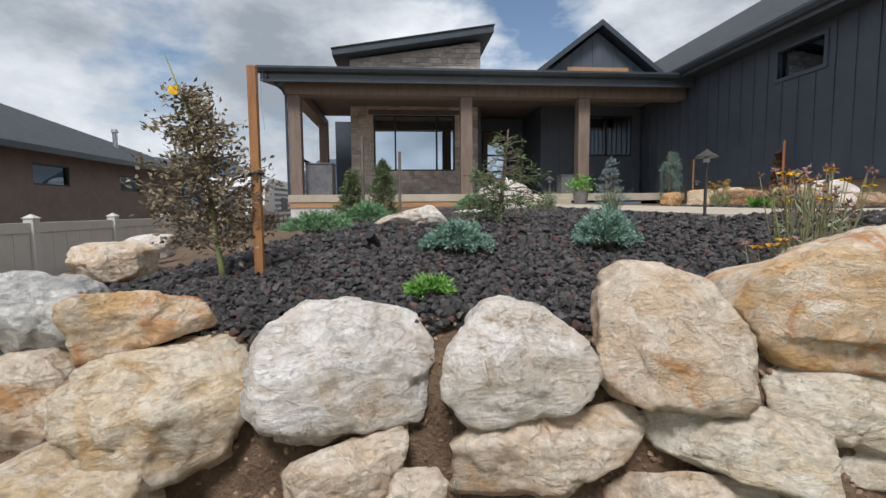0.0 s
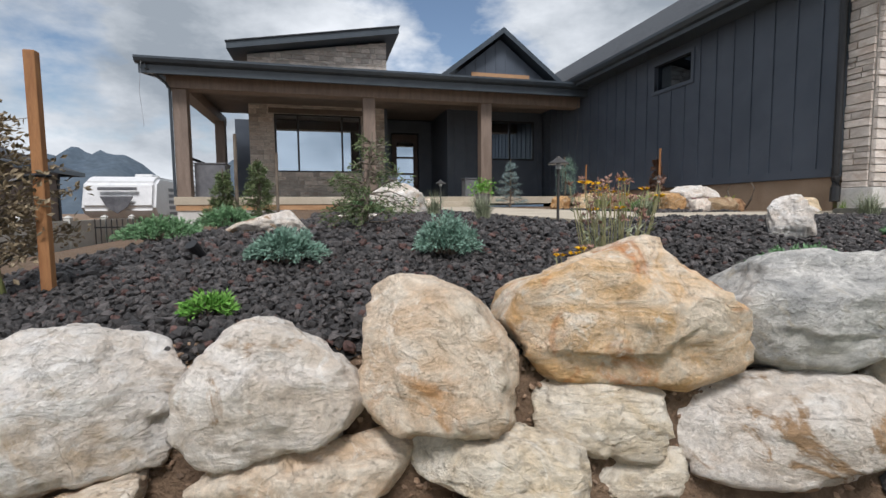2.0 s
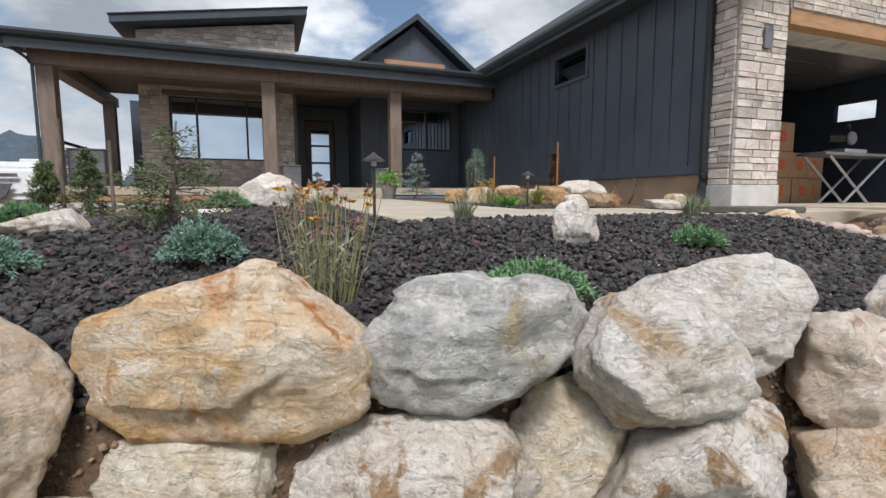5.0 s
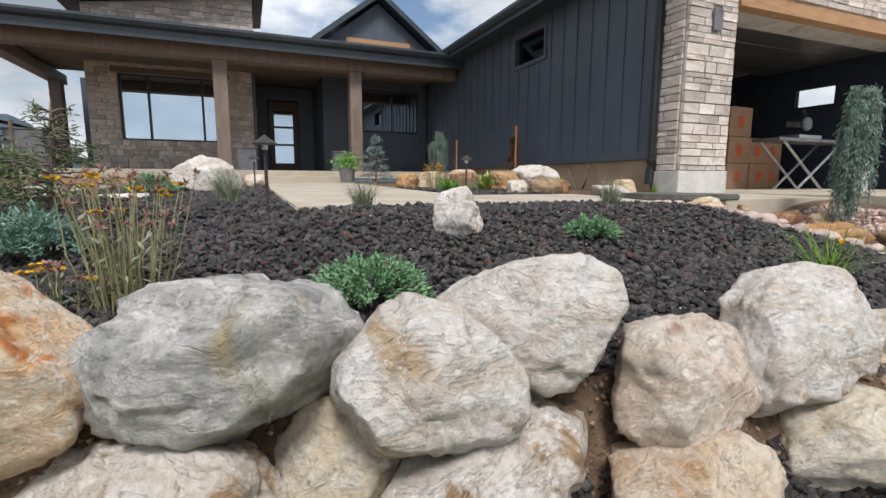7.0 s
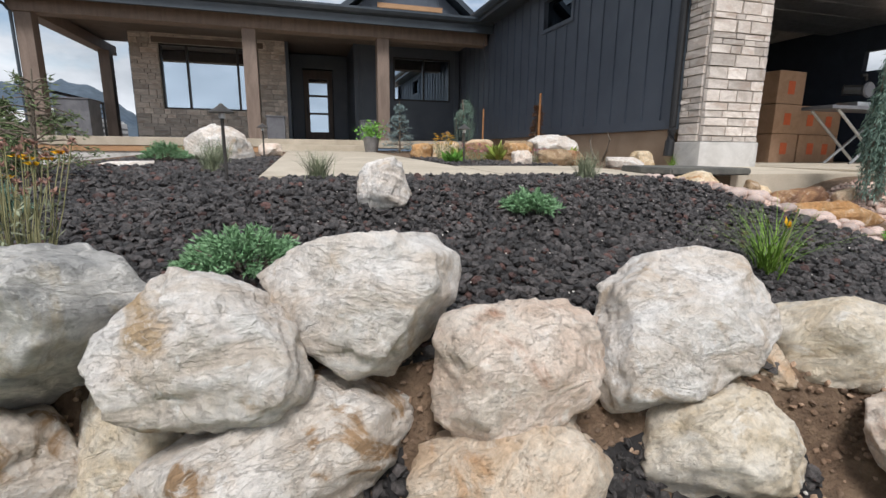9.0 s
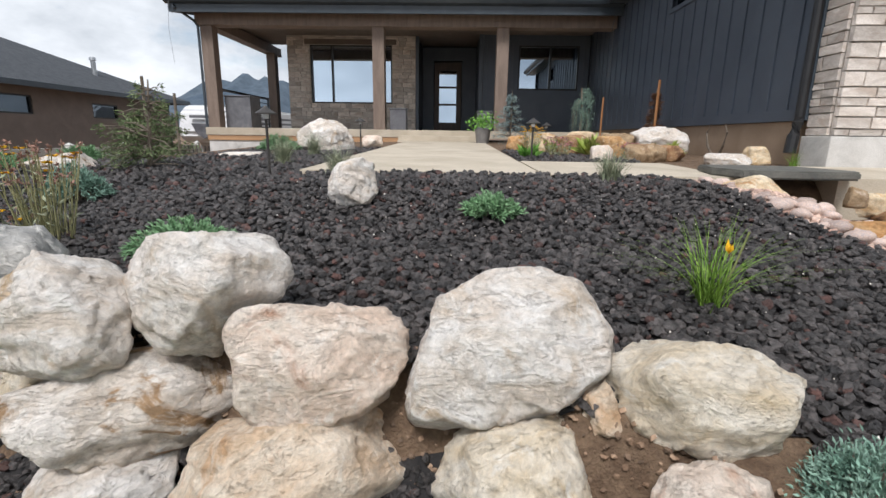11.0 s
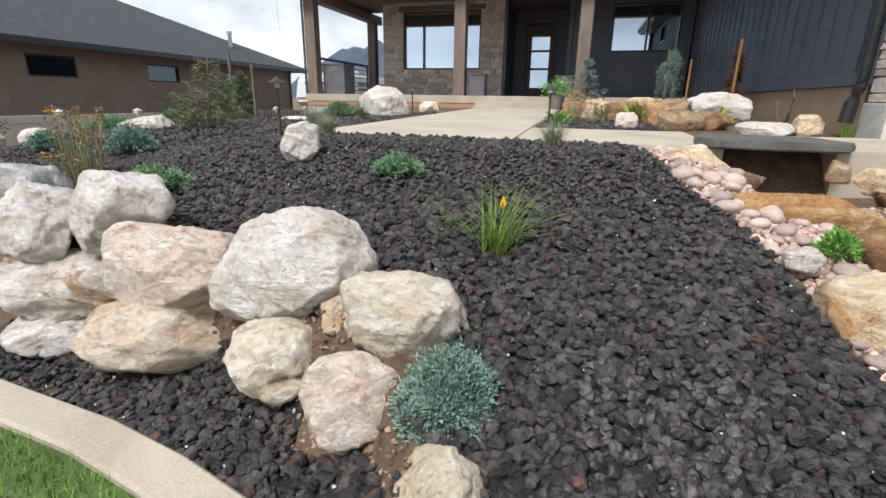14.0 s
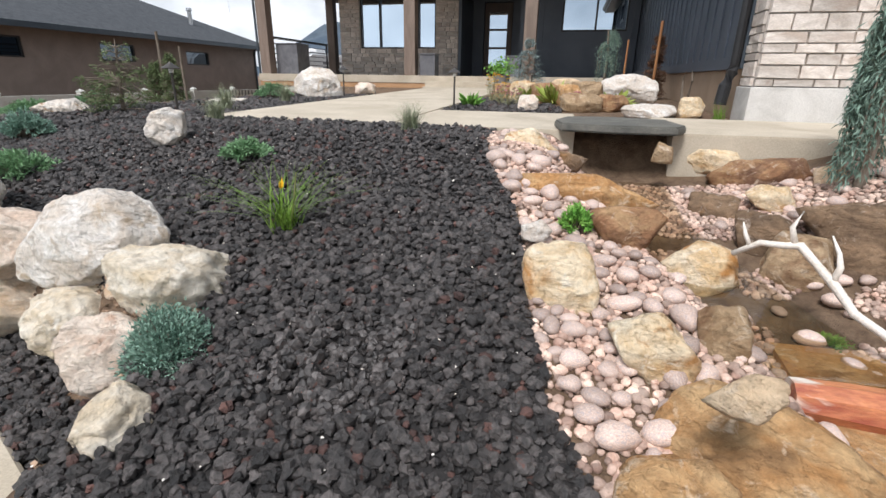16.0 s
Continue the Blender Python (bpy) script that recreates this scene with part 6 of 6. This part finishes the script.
stake(7.72, 9.05, 1.3, 0.025, "brown wooden stake by the siding", mat=M_STAKE)

# small bronze-leaved tree
rng = np.random.default_rng(91)
tx, ty = -1.10, 3.0
tz = gz(tx, ty)
tree = thing("young_tree", "young tree with bronze-green leaves tied to a stake", "tree", at=(tx, ty, tz))
part("trunk", tube([(tx + 0.02, ty, tz - 0.02), (tx, ty, tz + 0.12), (tx - 0.04, ty, tz + 0.5), (tx - 0.12, ty, tz + 0.95), (tx - 0.26, ty, tz + 1.36)], [0.026, 0.019, 0.014, 0.009, 0.003], 8), M_GREENSTEM, tree, smooth=True)
pos, dr = [], []
for k in range(105):
    u = rng.uniform(0.0, 0.95)
    c = Vector((tx - 0.02 - 0.22 * max(u - 0.3, 0), ty, tz + 0.16 + 1.05 * u))
    a = rng.uniform(0, 2 * np.pi)
    r = 0.44 * (1 - u) ** 0.55 * rng.uniform(0.45, 1.1)
    e = c + Vector((math.cos(a) * r, math.sin(a) * r, r * rng.uniform(0.0, 0.7)))
    mid = c.lerp(e, 0.5) + Vector((0, 0, 0.03))
    part("branch", tube([c, mid, e], [0.006, 0.004, 0.0015], 4), M_BARK, tree)
    for j in range(int(20 + 26 * (1 - u))):
        s = rng.uniform(0.15, 1.05)
        pos.append(c.lerp(e, s) + Vector(rng.normal(size=3)) * 0.028)
        dr.append((e - c).normalized() + Vector(rng.normal(size=3)) * 0.9)
leaves_part("crown", rng, pos, dr, 0.042, 0.021, L_RED, tree, "bronze-green leaves")
part("plant_tag", box(tx - 0.24, ty - 0.02, tz + 1.12, tx - 0.19, ty - 0.015, tz + 1.17), L_YELLOW, tree, "yellow nursery tag")


# ---- path lamps, spotlight, pot ----
def path_lamp(x, y, top, r=0.085):
    z = gz(x, y)
    p = thing("path_lamp", "dark bronze path lamp with a wide hat shade", "lamp", "path lamps", at=(x, y, z))
    part("pole", tube([(x, y, z - 0.05), (x, y, top - 0.05)], 0.012, 8), M_LAMP, p)
    part("shade", tube([(x, y, top - 0.052), (x, y, top - 0.045), (x, y, top - 0.018), (x, y, top), (x, y, top + 0.012)], [r, r, r * 0.5, r * 0.22, r * 0.12], 20), M_LAMP, p)
    part("lens", tube([(x, y, top - 0.09), (x, y, top - 0.053)], 0.022, 10), M_WHITE, p)


path_lamp(2.42, 3.60, 1.94)
path_lamp(4.88, 5.5, 1.95)
path_lamp(2.41, 7.54, 2.0)
path_lamp(5.6, 8.6, 2.0)
sp = thing("spotlight", "small black landscape spotlight in lava rock", "spotlight", at=(-0.2, 3.12, 1.2))
part("body", tube([(-0.16, 3.16, 1.26), (-0.20, 3.10, 1.34)], [0.032, 0.036], 12), M_BLACK, sp)
part("spike", tube([(-0.16, 3.16, 1.14), (-0.16, 3.16, 1.27)], 0.01, 6), M_BLACK, sp)
pot = thing("flower_pot", "grey round pot of green foliage by the steps", "plant pot", at=(4.62, 11.9, 1.58))
part("pot", tube([(4.62, 11.9, 1.56), (4.62, 11.9, 1.90), (4.62, 11.9, 1.93)], [0.15, 0.20, 0.21], 18), M_POT, pot)
rng = np.random.default_rng(95)
a = rng.normal(size=(260, 3)) * np.array([0.16, 0.16, 0.10]) + np.array([4.62, 11.9, 2.08])
leaves_part("foliage", rng, a, rng.normal(size=(260, 3)) + np.array([0, 0, 0.5]), 0.10, 0.05, L_GREENLEAF, pot)

# rocks of the bed by the house
for k, (x, y, w, h, kind) in enumerate([(5.79, 5.75, 0.26, 0.24, "pink"), (6.45, 6.0, 0.5, 0.26, "brown"), (6.85, 6.2, 0.42, 0.24, "rust"), (7.25, 5.55, 0.7, 0.16, "white"), (7.7, 5.75, 0.4, 0.26, "gold"),
                                        (6.3, 7.0, 0.5, 0.34, "ochre"), (5.9, 7.7, 0.5, 0.34, "rust"), (5.5, 8.3, 0.45, 0.36, "gold"), (6.6, 7.6, 0.55, 0.38, "brown"), (6.2, 8.5, 0.5, 0.40, "sand"), (5.1, 8.6, 0.4, 0.3, "ochre"), (6.9, 8.7, 0.4, 0.32, "tan")]):
    boulder(x, y, gz(x, y) + h * 0.38, w, w * 0.7, h, 20 * k, kind, group="house bed rocks", where="in the bed before the house", name="rock", level=4)
boulder(2.45, 8.4, 1.62, 0.36, 0.3, 0.24, 10, "pink", group="accent boulders", where="beside the front walk", level=4)
boulder(1.0, 6.2, 1.42, 0.55, 0.4, 0.14, 10, "white", group="accent boulders", where="low in the lava rock", level=4)
dr_ = thing("garden_antlers", "pair of brown antlers beside the foundation", "antler", at=(7.9, 7.1, 1.5))
for o in (-0.22, 0.22):
    part("tine", tube([(7.9, 7.1 + o * 0.4, 1.5), (7.88, 7.1 + o, 1.66), (7.88, 7.1 + o * 1.3, 1.85), (7.88, 7.1 + o * 0.9, 1.98)], [0.02, 0.018, 0.014, 0.004], 7), M_BARK, dr_)


# ---- ledge stones of the walls ----
SHAPES = []
for k in range(6):
    bm = box(-0.5, -0.5, -0.5, 0.5, 0.5, 0.5)
    r2 = random.Random(k)
    for vtx in bm.verts:
        if vtx.co.y < 0:
            vtx.co.x *= r2.uniform(0.93, 0.99)
            vtx.co.z *= r2.uniform(0.84, 0.97)
            vtx.co.y += r2.uniform(-0.16, 0.12)
    me = mesh_of(bm, "stone")
    me.materials.append(M_STONE)
    SHAPES.append(me)


def stones(parent, u0, u1, z0, z1, face, seed, holes=(), along="x", top=None):
    """Courses of ledge stone on an upright face; each stone stands a little proud."""
    r = random.Random(seed)
    z = z0
    while z < z1 - 0.03:
        h = min(r.choice((0.075, 0.09, 0.11, 0.13, 0.16)), z1 - z)
        u = u0
        while u < u1 - 0.02:
            w = min(r.uniform(0.14, 0.44), u1 - u)
            if u1 - u - w < 0.08:
                w = u1 - u
            for a, b, c, d in holes:
                if z + h > b and z < d and u < a < u + w:
                    w = a - u
            if w < 0.02:
                w = 0.02
            inside = next((q for q in holes if z + h > q[1] + 0.01 and z < q[3] - 0.01 and q[0] - 1e-4 <= u < q[2] - 1e-4), None)
            if inside:
                u = inside[2]
                continue
            if w > 0.03 and (top is None or z + h < top(u + w / 2)):
                ob = new("stone", SHAPES[r.randrange(6)])
                t = r.uniform(0.034, 0.056)
                if along == "x":
                    ob.matrix_basis = Matrix.Translation((u + w / 2, face - 0.012, z + h / 2)) @ Matrix.Diagonal((w - 0.008, t, h - 0.008, 1))
                else:
                    ob.matrix_basis = Matrix.Translation((face - 0.012, u + w / 2, z + h / 2)) @ pose(0, 0, 0, 0, 0, -90) @ Matrix.Diagonal((w - 0.008, t, h - 0.008, 1))
                ob.parent = parent
                ob.matrix_parent_inverse = parent.matrix_basis.inverted()
            u += w
        z += h


stones(stone_wall, SX0, SX1, PZ, 4.83, WY, 1, [WIN])
stones(pillar, PX0 - 0.02, PX1, 1.80, 4.9, PYF, 2, [(8.54, 3.76, 8.74, 4.10)])
stones(pillar, PYF + 0.03, 5.54, 1.80, 4.9, PX0, 3, along="y")
stones(front, PX1 + 0.1, 14.5, 4.43, 5.2, PYF, 4)
upper = next(o for o in house.children if o.name.startswith("upper_wall"))
stones(upper, -1.55, 2.72, 5.35, 6.95, 16.0, 5, [(-0.92, 5.70, 2.22, 5.88)], top=lambda u: 6.33 + (u + 1.55) * 0.152)
